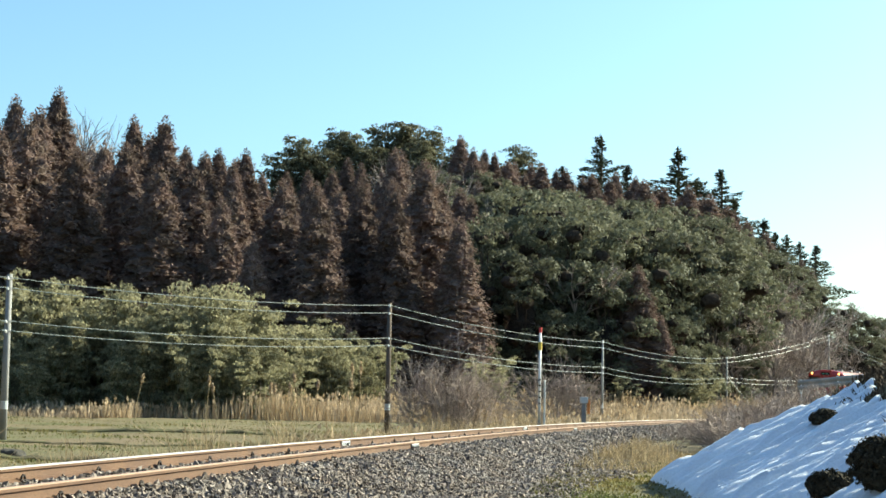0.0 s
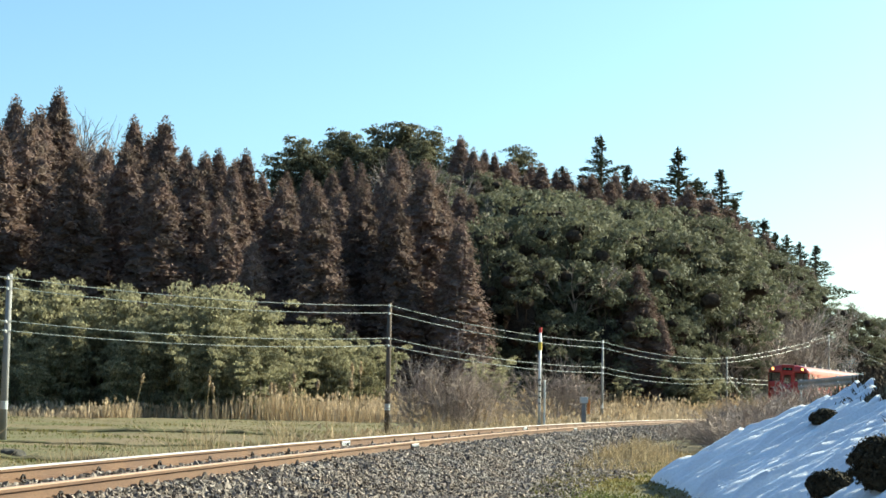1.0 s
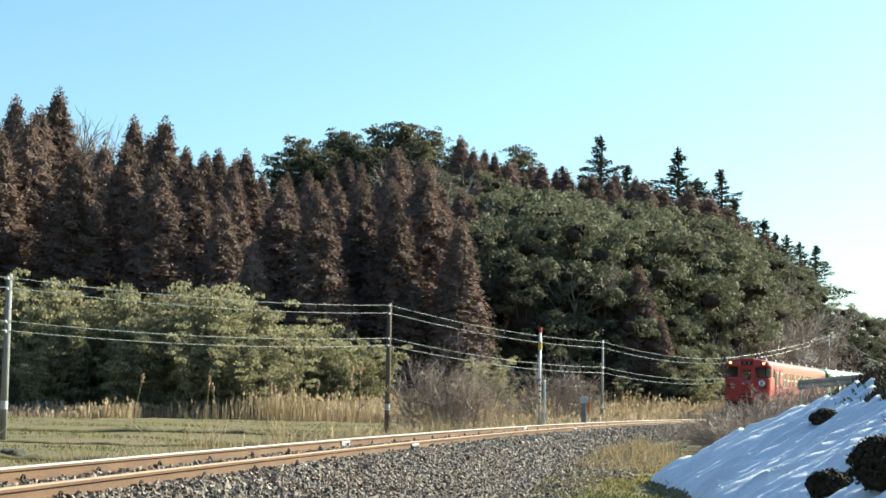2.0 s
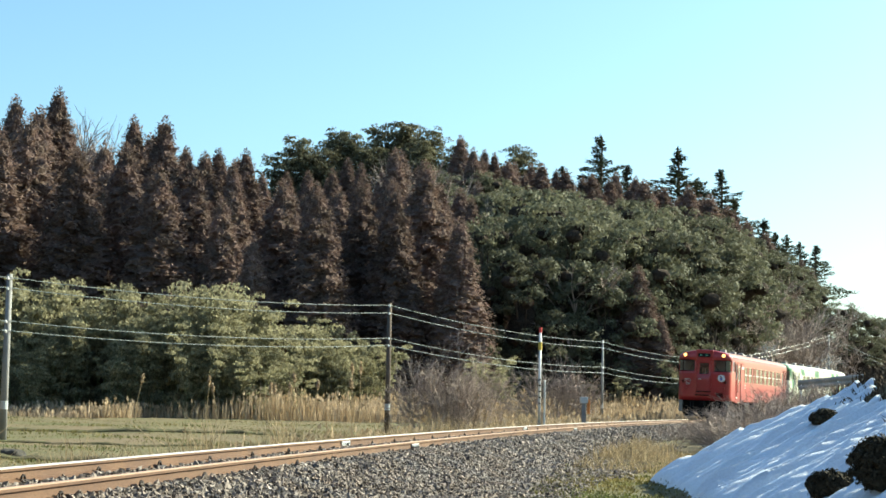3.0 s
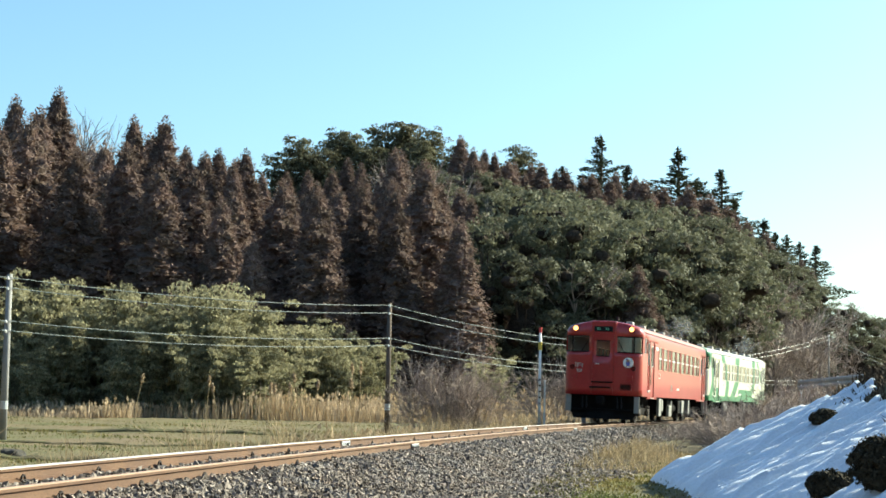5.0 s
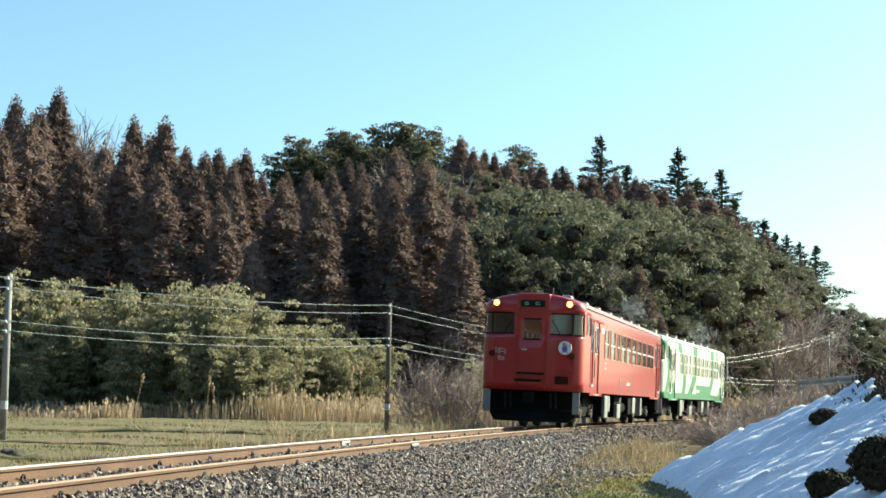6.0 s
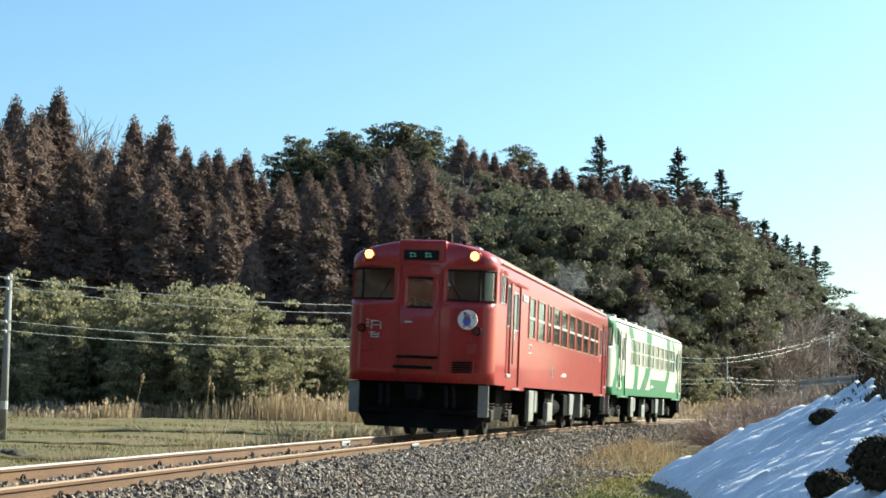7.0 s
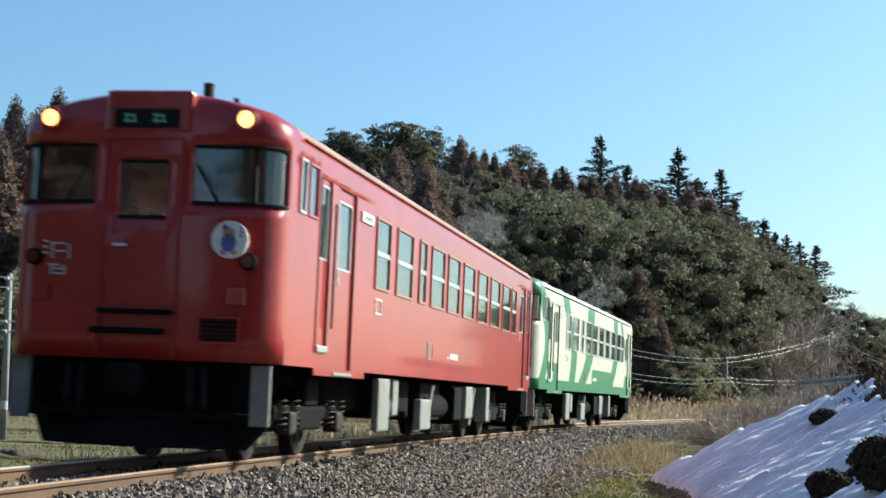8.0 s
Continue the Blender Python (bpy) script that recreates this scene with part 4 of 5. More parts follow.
for x, y, h, k in ((0.2, 70.0, 4.3, 0.75), (1.5, 70.8, 3.8, 0.75), (-0.8, 71.0, 3.7, 0.7), (0.9, 69.2, 3.4, 0.8), (7.0, 100.0, 4.8, 0.9), (8.6, 101.5, 4.2, 0.9)):
    plant("shrub", x, y, h, turn=x * 70, wide=k, sink=0.05)
for x, y, h, k in ((12.5, 58.0, 1.9, 1.3), (13.6, 60.5, 2.2, 1.3), (14.6, 62.0, 2.3, 1.3), (11.6, 55.0, 1.5, 1.4), (15.8, 64.5, 2.2, 1.3), (7.4, 39.5, 0.9, 1.5), (8.0, 41.5, 1.1, 1.5), (8.6, 43.5, 1.3, 1.5), (9.4, 45.5, 1.5, 1.4), (10.3, 48.0, 1.7, 1.4), (9.6, 43.0, 1.5, 1.5), (7.6, 45.0, 1.0, 1.6), (7.7, 42.0, 1.2, 1.5), (7.9, 40.0, 1.4, 1.4), (8.1, 50.0, 0.9, 1.7), (9.3, 52.0, 1.5, 1.5), (9.7, 50.0, 1.7, 1.4), (9.5, 46.0, 2.0, 1.3), (7.9, 54.0, 0.7, 1.8), (8.6, 36.5, 1.3, 1.3), (9.0, 34.0, 1.3, 1.3), (11.0, 46.0, 1.8, 1.4), (11.5, 51.0, 1.8, 1.4)):
    plant("shrub", x, y, h, turn=y * 50, wide=k, sink=0.05)


def clipped_shrub(x, y, r, h, seed):
    rng = np.random.default_rng(seed)
    z = float(ground_height(np.array([x]), np.array([y]))[0])
    C = []
    for _ in range(80):
        d = rng.normal(size=3)
        d /= np.linalg.norm(d)
        C.append((d[0] * r * 0.8, d[1] * r * 0.8, h * 0.45 + d[2] * h * 0.42))
    R = np.full((80, 3), r * 0.26)
    ob = tagged(new("clipped_shrub"), "dark low rounded shrub poking out of the snow", "shrub", group="shrubs on the bank")
    ob.matrix_basis = pose(x, y, z - 0.02)
    core = bmesh.new()
    bmesh.ops.create_icosphere(core, subdivisions=3, radius=1, matrix=Matrix.Translation((0, 0, h * 0.42)) @ Matrix.Diagonal((r * 0.78, r * 0.78, h * 0.46, 1)))
    for v in core.verts:
        v.co *= 1 + 0.1 * noise.noise(v.co * 6)
    part("branch_mass", core, SHRUB, ob)
    link("leaves", crown_mesh("leaves", rng, C, R, 150, 0.026, SHRUB), None, ob)


for i, (x, y, r, h) in enumerate(SHRUBS):
    clipped_shrub(x, y, r, h, 40 + i)


# ---- poles and wires ----
def pole(x, y, top, material, r=0.11, label="", drop=0.0):
    z = float(ground_height(np.array([x]), np.array([y]))[0])
    ob = tagged(new("utility_pole"), label, "utility pole", group="poles beside the line")
    ob.matrix_basis = pose(x, y, z - 0.1)
    h = top - z + 0.1
    bm = rod(bmesh.new(), (0, 0, 0), (0, 0, h), r * 1.15, r * 0.8, 12)
    part("shaft", bm, material, ob, smooth=True)
    for low in (0.18, 0.55, 1.75 + drop, 2.1 + drop):
        bm = box(bmesh.new(), -0.03, 0.03, -0.28, 0.10, h - low - 0.03, h - low + 0.03, 0.008)
        arm = part("bracket", bm, GALV, ob)
        bm = bmesh.new()
        rod(bm, (0, -0.25, h - low - 0.03), (0, -0.25, h - low + 0.02), 0.035, 0.045, 8)
        rod(bm, (0, -0.25, h - low + 0.02), (0, -0.25, h - low + 0.09), 0.045, 0.025, 8)
        part("insulator", bm, WHITE, arm, "white porcelain insulator")
    bm = rod(bmesh.new(), (0, 0, 1.2), (0, 0, 1.5), r * 1.12, r * 1.1, 12, False)
    part("band", bm, GALV, ob)
    return ob


for x, y, top, m, r, label in POLES:
    pole(x, y, top, {"c": CONCRETE, "w": WOODPOLE}[m], r, label, 2.3 if x > 30 else 0.0)


def span(a, b, sag, n=14):
    t = np.linspace(0, 1, n)[:, None]
    p = np.array(a) * (1 - t) + np.array(b) * t
    p[:, 2] -= sag * 4 * t[:, 0] * (1 - t[:, 0])
    return p


for k, low in enumerate((0.18, 0.55, 1.75, 2.1)):
    pts = []
    stops = [WIRE_START] + [(x, y, top) for x, y, top, *_ in POLES] + [WIRE_END]
    for (x0, y0, t0), (x1, y1, t1) in zip(stops, stops[1:]):
        lo0 = low + 2.3 if low > 1 and (x0, y0) == POLES[4][:2] else low
        lo1 = low + 2.3 if low > 1 and (x1, y1) in (POLES[4][:2], WIRE_END[:2]) else low
        pts.append(span((x0, y0 - 0.25, t0 - lo0 + 0.05), (x1, y1 - 0.25, t1 - lo1 + 0.05), 0.012 * math.hypot(x1 - x0, y1 - y0))[:-1])
    pts = np.concatenate(pts)
    tagged(link("overhead_wire", tubes("overhead_wire", [(pts, 0.014)], 5), CABLE), "pale sheathed cable hanging between the poles", "wire", group="wires between the poles")

# stay wire of the far pole
x, y, top = POLES[3][:3]
gx, gy = x + 3.2, y + 1.0
gz = float(ground_height(np.array([gx]), np.array([gy]))[0])
tagged(link("stay_wire", tubes("stay_wire", [(np.array([(x, y, top - 1.6), (x + 1.6, y + 0.5, (top - 1.6 + gz) / 2), (gx, gy, gz - 0.1)]), 0.025)], 5), CABLE), "thin stay wire bracing the pole to the ground", "wire")


# ---- trackside fittings ----
def ground_at(x, y):
    return float(ground_height(np.array([x]), np.array([y]))[0])


def marker_post():
    x, y = 3.72, 60.0
    z = ground_at(x, y)
    top = 3.22
    h = top - z
    ob = tagged(new("marker_post"), "slim white post with red top and yellow band", "marker post")
    ob.matrix_basis = pose(x, y, z)
    part("foot", box(bmesh.new(), -0.075, 0.075, -0.075, 0.075, -0.1, 0.42, 0.02), CONCRETE, ob, "grey concrete foot of the post")
    part("shaft", rod(bmesh.new(), (0, 0, 0.42), (0, 0, h - 0.2), 0.055, 0.052, 10), WHITE, ob, smooth=True)
    part("cap", rod(bmesh.new(), (0, 0, h - 0.2), (0, 0, h), 0.06, 0.058, 10), TOPRED, ob, "red painted cap")
    part("yellow_band", rod(bmesh.new(), (0, 0, h - 0.85), (0, 0, h - 0.55), 0.075, 0.075, 10), YELLOW, ob, "yellow band")
    for i in range(5):
        part("dark_band", box(bmesh.new(), -0.035, 0.035, -0.064, -0.054, 1.1 + 0.22 * i, 1.17 + 0.22 * i), IRON, ob)
    side = tagged(new("pipe_post"), "thin grey steel pipe beside the marker post", "post")
    side.matrix_basis = pose(x + 0.19, y, z)
    part("pipe", rod(bmesh.new(), (0, 0, -0.1), (0, 0, 1.95), 0.035, n=8), GALV, side)
    part("pipe_cap", rod(bmesh.new(), (0, 0, 1.95), (0, 0, 2.0), 0.045, n=8), WHITE, side)


def relay_box():
    x, y = 6.1, 68.0
    z = ground_at(x, y)
    ob = tagged(new("relay_box"), "weathered grey post box with metal lid and orange marker", "relay box")
    ob.matrix_basis = pose(x, y, z)
    part("post", box(bmesh.new(), -0.09, 0.09, -0.08, 0.08, -0.1, 1.15, 0.02), CONCRETE, ob)
    part("case", box(bmesh.new(), -0.17, 0.17, -0.14, 0.14, 1.15, 1.42, 0.02), GALV, ob, "grey metal case")
    part("marker", box(bmesh.new(), 0.13, 0.25, -0.12, -0.08, 0.7, 1.3, 0.01), ORANGE, ob, "faded orange marker plate")
    fr = tagged(new("cable_frame"), "small pale steel frame beside the track", "frame")
    fr.matrix_basis = pose(x + 0.52, y + 0.3, ground_at(x + 0.5, y + 0.3))
    for o in (-0.16, -0.05, 0.06, 0.17):
        part("upright", rod(bmesh.new(), (o, 0, -0.1), (o, 0, 0.5), 0.022, n=6), STRAW, fr)
    part("top_rail", rod(bmesh.new(), (-0.18, 0, 0.5), (0.19, 0, 0.5), 0.03, n=6), STRAW, fr)
    stub = tagged(new("marker_stake"), "short white stake among the reeds", "stake")
    sx, sy = 20.6, 112.0
    stub.matrix_basis = pose(sx, sy, ground_at(sx, sy))
    part("stake", box(bmesh.new(), -0.06, 0.06, -0.06, 0.06, -0.1, 1.3, 0.01), WHITE, stub)


def guardrail():
    ob = tagged(new("guardrail"), "pale grey steel guardrail on posts above the bank", "guardrail")
    ob.matrix_basis = pose(15.6, 70, 0)
    prof = [(-0.03, 0.0), (0.02, 0.05), (0.02, 0.13), (-0.03, 0.19), (-0.03, 0.24), (0.02, 0.30), (0.02, 0.38), (-0.03, 0.43), (-0.045, 0.43), (0.0, 0.37), (0.0, 0.31), (-0.045, 0.245), (-0.045, 0.185), (0.0, 0.12), (0.0, 0.06), (-0.045, 0.0)]
    v = np.array([(a, -b, 1.12 + c + 0.12 * a) for a in (0.0, 3.6) for b, c in prof])
    n = len(prof)
    f = [(j, (j + 1) % n, n + (j + 1) % n, n + j) for j in range(n)] + [tuple(range(n - 1, -1, -1)), tuple(range(n, 2 * n))]
    link("beam", raw("beam", v, f), CONCRETE, ob)
    for a in (0.15, 1.75, 3.4):
        g = ground_at(15.6 + a, 70.06)
        part("post", rod(bmesh.new(), (a, 0.08, g - 0.2), (a, 0.08, 1.58 + 0.12 * a), 0.06, n=10), WHITE, ob)


marker_post()
relay_box()
guardrail()


def pampas(x, y, h, seed):
    rng = np.random.default_rng(seed)
    ob = tagged(new("pampas_stalk"), "tall dry stalk with a pale feathery plume", "grass stalk", group="tall plumes in the reeds")
    ob.matrix_basis = pose(x, y, ground_at(x, y) - 0.05)
    l = rng.normal() * 0.12
    pts = np.array([(0, 0, 0), (l * 0.3 * h, 0, h * 0.5), (l * h, 0, h * 0.9)])
    link("stem", tubes("stem", [(pts, 0.022)], 4), STRAW, ob)
    t = np.linspace(0, 1, 12)[:, None]
    C = pts[2] * (1 - t) + (pts[2] + np.array([l * 0.3 * h, 0, 0.1 * h + 0.35])) * t
    R = 0.02 + 0.09 * np.sin(np.linspace(0.15, 3.0, 12))[:, None] * np.ones((1, 3))
    link("plume", crown_mesh("plume", rng, C, R, 10, 0.09, REED), None, ob)


for i, (x, y, h) in enumerate(((-4.9, 90, 3.2), (-4.5, 90.5, 3.3), (-8.0, 92, 2.6), (-8.3, 92.5, 2.0), (-13.3, 92, 2.3), (-13.0, 94, 1.9), (-9.4, 93, 1.9), (-10.0, 94, 2.0), (-4.2, 80, 2.3), (-7.4, 95, 2.2), (-17.0, 90, 2.4))):
    pampas(x, y, h, 70 + i)


def field_stone(x, y, w, d, h, seed):
    bm = bmesh.new()
    bmesh.ops.create_icosphere(bm, subdivisions=3, radius=1)
    for v in bm.verts:
        k = 1 + 0.25 * noise.noise(v.co * 1.7 + Vector((seed, 0, 0))) + 0.08 * noise.noise(v.co * 6)
        v.co = Vector((v.co.x * w * k, v.co.y * d * k, max(v.co.z, -0.3) * h * k))
    ob = part("field_stone", bm, mat("dark damp stone", (0.07, 0.065, 0.055), 0.9, vary=0.4, scale=4, fine=30, bump=0.6), None)
    ob.matrix_basis = pose(x, y, ground_at(x, y) + 0.05)
    tagged(ob, "dark mossy stone lying in the field", "stone")


field_stone(-11.9, 45.0, 0.42, 0.3, 0.22, 2.0)


def paddy_dike(points, r, seed):
    """A low uneven earth ridge between two plots."""
    rng = np.random.default_rng(seed)
    xs = np.linspace(points[0][0], points[1][0], 60)
    ys = np.linspace(points[0][1], points[1][1], 60) + rng.normal(size=60) * 0.06
    zs = ground_height(xs, ys) - r * 0.35
    me = tubes("paddy_dike", [(np.stack([xs, ys, zs], 1), r * rng.uniform(0.75, 1.2, 60))], 8)
    tagged(link("paddy_dike", me, mat("dike soil", (0.075, 0.06, 0.035), 0.95, vary=0.45, scale=1.5, fine=12, bump=0.8, col2=(0.10, 0.10, 0.04))), "low dark earth ridge between the field plots", "dike", group="field ridges")


paddy_dike([(-30.0, 66.0), (-6.0, 70.0)], 0.22, 1)
paddy_dike([(-20.0, 43.0), (-2.5, 45.5)], 0.20, 2)
paddy_dike([(-26.0, 54.0), (-5.0, 56.0)], 0.12, 3)


# ---- the train ----
LENGTH, HALF, NOSE, ROUND = 20.8, 1.45, 0.2, 0.36
WINDOWS = [(4.52, 5.33), (5.79, 6.82), (7.35, 7.83), (8.26, 9.32), (9.68, 10.72), (11.14, 12.25), (12.66, 13.73), (14.15, 15.25), (15.70, 16.72), (16.98, 17.62)]
DOORS = [(2.55, 3.42), (18.30, 19.15)]
CABDOORS = [(1.72, 2.20), (19.42, 19.90)]
CABWINS = [(0.86, 1.08), (1.20, 1.58)]
SILL, LINTEL, LOW, EAVE = 2.13, 3.02, 1.05, 3.36
ROOFLINE = [(3.36, 1.45), (3.45, 1.44), (3.53, 1.39), (3.62, 1.25), (3.70, 1.00), (3.76, 0.70), (3.795, 0.36), (3.81, 0.10)]


def split(marks, lo, hi, step):
    a = sorted({round(m, 4) for m in marks if lo <= m <= hi} | {lo, hi})
    out = [a[0]]
    for b in a[1:]:
        n = max(1, int((b - out[-1]) / step))
        out += [out[-1] + (b - out[-1]) * (i + 1) / n for i in range(n)]
    return out


def outline():
    """Corner points round the car's plan: (section, coordinate, x, y), y from the front."""
    us = split([m for w in WINDOWS + DOORS + CABDOORS + CABWINS for m in w], NOSE + ROUND, LENGTH - NOSE - ROUND, 1.2)
    ws = split([-0.53, 0.53, -0.25, 0.25, -0.40, 0.40], -HALF + ROUND, HALF - ROUND, 0.3)
    arc = [math.pi / 2 * i / 6 for i in range(1, 6)]
    near, far = NOSE + ROUND, LENGTH - NOSE - ROUND
    pts = [("R", u, HALF, u) for u in reversed(us)]
    pts += [("CF", 1, HALF - ROUND + ROUND * math.cos(a), near - ROUND * math.sin(a)) for a in arc]
    pts += [("F", w, w, NOSE - 0.04 * (1 - (w / 1.09) ** 2)) for w in reversed(ws)]
    pts += [("CF", -1, -HALF + ROUND - ROUND * math.sin(a), near - ROUND * math.cos(a)) for a in arc]
    pts += [("L", u, -HALF, u) for u in us]
    pts += [("CB", -1, -HALF + ROUND - ROUND * math.cos(a), far + ROUND * math.sin(a)) for a in arc]
    pts += [("B", w, w, LENGTH - NOSE + 0.04 * (1 - (w / 1.09) ** 2)) for w in ws]
    pts += [("CB", 1, HALF - ROUND + ROUND * math.sin(a), far + ROUND * math.cos(a)) for a in arc]
    return pts


def opening(p, q, z):
    """Which opening lies between two neighbouring outline points at height z."""
    secs = {p[0], q[0]}
    if secs <= {"F", "CF"} or secs <= {"B", "CB"}:
        flat = p[0] == q[0] and p[0] in "FB"
        mid = (p[1] + q[1]) / 2
        if 2.64 < z < 3.22 and (not flat or abs(mid) > 0.53):
            side = 1 if (p[2] + q[2]) > 0 else -1
            return ("screen", "F" if "F" in secs or "CF" in secs else "B", side)
        if flat and abs(mid) < 0.25 and 2.49 < z < 3.06:
            return ("gangway_window", p[0], 0)
        return None
    if p[0] == q[0] and p[0] in "RL":
        mid = (p[1] + q[1]) / 2
        for i, (a, b) in enumerate(WINDOWS):
            if a < mid < b and SILL < z < LINTEL:
                return ("window", p[0], i)
        for i, (a, b) in enumerate(DOORS):
            if a < mid < b and 1.05 < z < 3.14:
                return ("door", p[0], i)
        for i, (a, b) in enumerate(CABDOORS):
            if a < mid < b and 1.30 < z < 3.14:
                return ("cab_door", p[0], i)
        for i, (a, b) in enumerate(CABWINS):
            if a < mid < b and 2.66 < z < 3.22:
                return ("cab_window", p[0], i)
    return None


def ring_frame(w, h, t, d):
    """A rectangular frame in the y-z plane, w by h outside, t wide and d deep."""
    bm = bmesh.new()
    box(bm, -d / 2, d / 2, -w / 2, w / 2, -h / 2, -h / 2 + t)
    box(bm, -d / 2, d / 2, -w / 2, w / 2, h / 2 - t, h / 2)
    box(bm, -d / 2, d / 2, -w / 2, -w / 2 + t, -h / 2 + t, h / 2 - t)
    box(bm, -d / 2, d / 2, w / 2 - t, w / 2, -h / 2 + t, h / 2 - t)
    return bm


def leaf(bm, outer, inner, d):
    """A door leaf in the y-z plane with a window cut through it, as one connected sheet."""
    rings = []
    for x in (-d, d):
        for a, b, c, e in (outer, inner):
            rings.append([bm.verts.new((x, y, z)) for y, z in ((a, c), (b, c), (b, e), (a, e))])
    back_out, back_in, front_out, front_in = rings
    for p, q in ((front_out, front_in), (back_in, back_out), (back_out, front_out), (front_in, back_in)):
        for i in range(4):
            j = (i + 1) % 4
            bm.faces.new((p[i], p[j], q[j], q[i]))
    bmesh.ops.recalc_face_normals(bm, faces=bm.faces)


def railcar(name, label, paint, roof_paint, lit, plate):
    car = tagged(new(name), label, "railcar", group="cars of the train")
    Y = -LENGTH / 2
    pts = outline()
    n = len(pts)
    zs = [LOW, 1.30, 1.7, SILL, 2.49, 2.64, 2.66, 2.85, LINTEL, 3.06, 3.14, 3.22, EAVE]
    verts, faces, holes = [], [], {}
    levels = [(z, 1.0, 0.0) for z in zs] + [(z, b / HALF, (1 - b / HALF) * 0.20) for z, b in ROOFLINE[1:]]
    for z, k, back in levels:
        for sec, c, x, y in pts:
            yy = LENGTH / 2 + (y - LENGTH / 2) * (1 - back / 10)
            verts.append((x * k, yy + Y, z))
    roof_faces = []
    for l in range(len(levels) - 1):
        zm = (levels[l][0] + levels[l + 1][0]) / 2
        for i in range(n):
            j = (i + 1) % n
            quad = (l * n + i, l * n + j, (l + 1) * n + j, (l + 1) * n + i)
            hole = opening(pts[i], pts[j], zm) if zm < EAVE else None
            if hole:
                holes.setdefault(hole, []).append((i, j, levels[l][0], levels[l + 1][0]))
            elif zm > 3.46 and 0.75 < (pts[i][3] + pts[j][3]) / 2 < LENGTH - 0.75:
                roof_faces.append(quad)
            else:
                faces.append(quad)
    top = (len(levels) - 1) * n
    roof_faces.append(tuple(top + i for i in range(n)))
    flip = [tuple(reversed(f)) for f in faces]
    body = link("body", raw("body", verts, flip), paint, car)
    body.data.polygons.foreach_set("use_smooth", [verts[f[0]][2] > EAVE - 0.2 or min(abs(verts[i][0]) for i in f) < HALF - 0.001 for f in flip])
    solid = body.modifiers.new("thickness", "SOLIDIFY")
    solid.thickness, solid.offset = 0.03, -1
    link("roof", raw("roof", verts, [tuple(reversed(f)) for f in roof_faces]), roof_paint, car, "curved roof in dull paint")

    # glass of each opening, with its frame
    for (kind, sec, k), cells in holes.items():
        if kind in ("screen", "gangway_window"):
            idx = sorted({c[0] for c in cells} | {c[1] for c in cells})
            z0, z1 = min(c[2] for c in cells), max(c[3] for c in cells)
            mid = np.array([0.0, LENGTH / 2])
            V, F = [], []
            for i, j, a, b in cells:
                m = len(V)
                for q, z in ((i, a), (j, a), (j, b), (i, b)):
                    x, y = pts[q][2], pts[q][3]
                    V.append((x * 0.985, LENGTH / 2 + (y - LENGTH / 2) * 0.998 + Y, z))
                F.append((m + 3, m + 2, m + 1, m))
            ob = link("front_window", raw("front_window", V, F), PANE, car, "curved cab window" if kind == "screen" else "gangway door window")
            ob.visible_shadow = False
            for z, e in ((z0, 2), (z1, 3)):
                seal = bmesh.new()
                for c in cells:
                    if abs(c[e] - z) < 1e-6:
                        p, q = pts[c[0]], pts[c[1]]
                        rod(seal, (p[2], p[3] + Y, z), (q[2], q[3] + Y, z), 0.022, n=5, caps=False)
                part("rubber_seal", seal, RUBBER, ob, "black rubber window seal")
            continue
        sgn = 1 if sec == "R" else -1
        if kind == "window":
            a, b = WINDOWS[k]
            ob = part("window", ring_frame(b - a + 0.03, LINTEL - SILL + 0.03, 0.034, 0.05), CREAM if plate else ALU, car, "tan-framed sash window" if plate else "pale metal-framed sash window")
            ob.matrix_basis = pose(sgn * (HALF - 0.005), (a + b) / 2 + Y, (SILL + LINTEL) / 2)
            part("sash_bar", box(bmesh.new(), -0.015, 0.02, -(b - a) / 2 + 0.03, (b - a) / 2 - 0.03, -0.03, 0.03), ALU, ob, "pale sash bar")
            pane = part("pane", box(bmesh.new(), -0.004, 0.004, -(b - a) / 2 + 0.02, (b - a) / 2 - 0.02, -0.43, 0.43), PANE, ob)
            pane.visible_shadow = False
        elif kind == "cab_window":
            a, b = CABWINS[k]
            ob = part("cab_window", ring_frame(b - a + 0.02, 0.58, 0.03, 0.05), ALU if k == 0 else paint, car, "narrow cab side window")
            ob.matrix_basis = pose(sgn * (HALF - 0.005), (a + b) / 2 + Y, 2.94)
            part("pane", box(bmesh.new(), -0.004, 0.004, -(b - a) / 2 + 0.02, (b - a) / 2 - 0.02, -0.27, 0.27), PANE, ob).visible_shadow = False
        else:
            a, b = (DOORS if kind == "door" else CABDOORS)[k]
            z0 = 1.05 if kind == "door" else 1.30
            w = b - a
            inset = 0.05 if kind == "door" else 0.035
            bm = bmesh.new()
            wy, w0, w1 = (w / 2 - 0.14, 2.22, 2.99) if kind == "door" else (w / 2 - 0.08, 2.26, 3.06)
            leaf(bm, (-w / 2, w / 2, z0, 3.14), (-wy, wy, w0, w1), 0.02)
            ob = part("door", bm, paint, car, "sliding passenger door" if kind == "door" else "narrow cab door")
            ob.matrix_basis = pose(sgn * (HALF - inset), (a + b) / 2 + Y, 0)
            fr = part("door_window", ring_frame(wy * 2 + 0.03, w1 - w0 + 0.03, 0.025, 0.05), ALU, ob)
            fr.matrix_basis = pose(0, 0, (w0 + w1) / 2)
            part("pane", box(bmesh.new(), -0.004, 0.004, -wy, wy, w0, w1), PANE, ob).visible_shadow = False
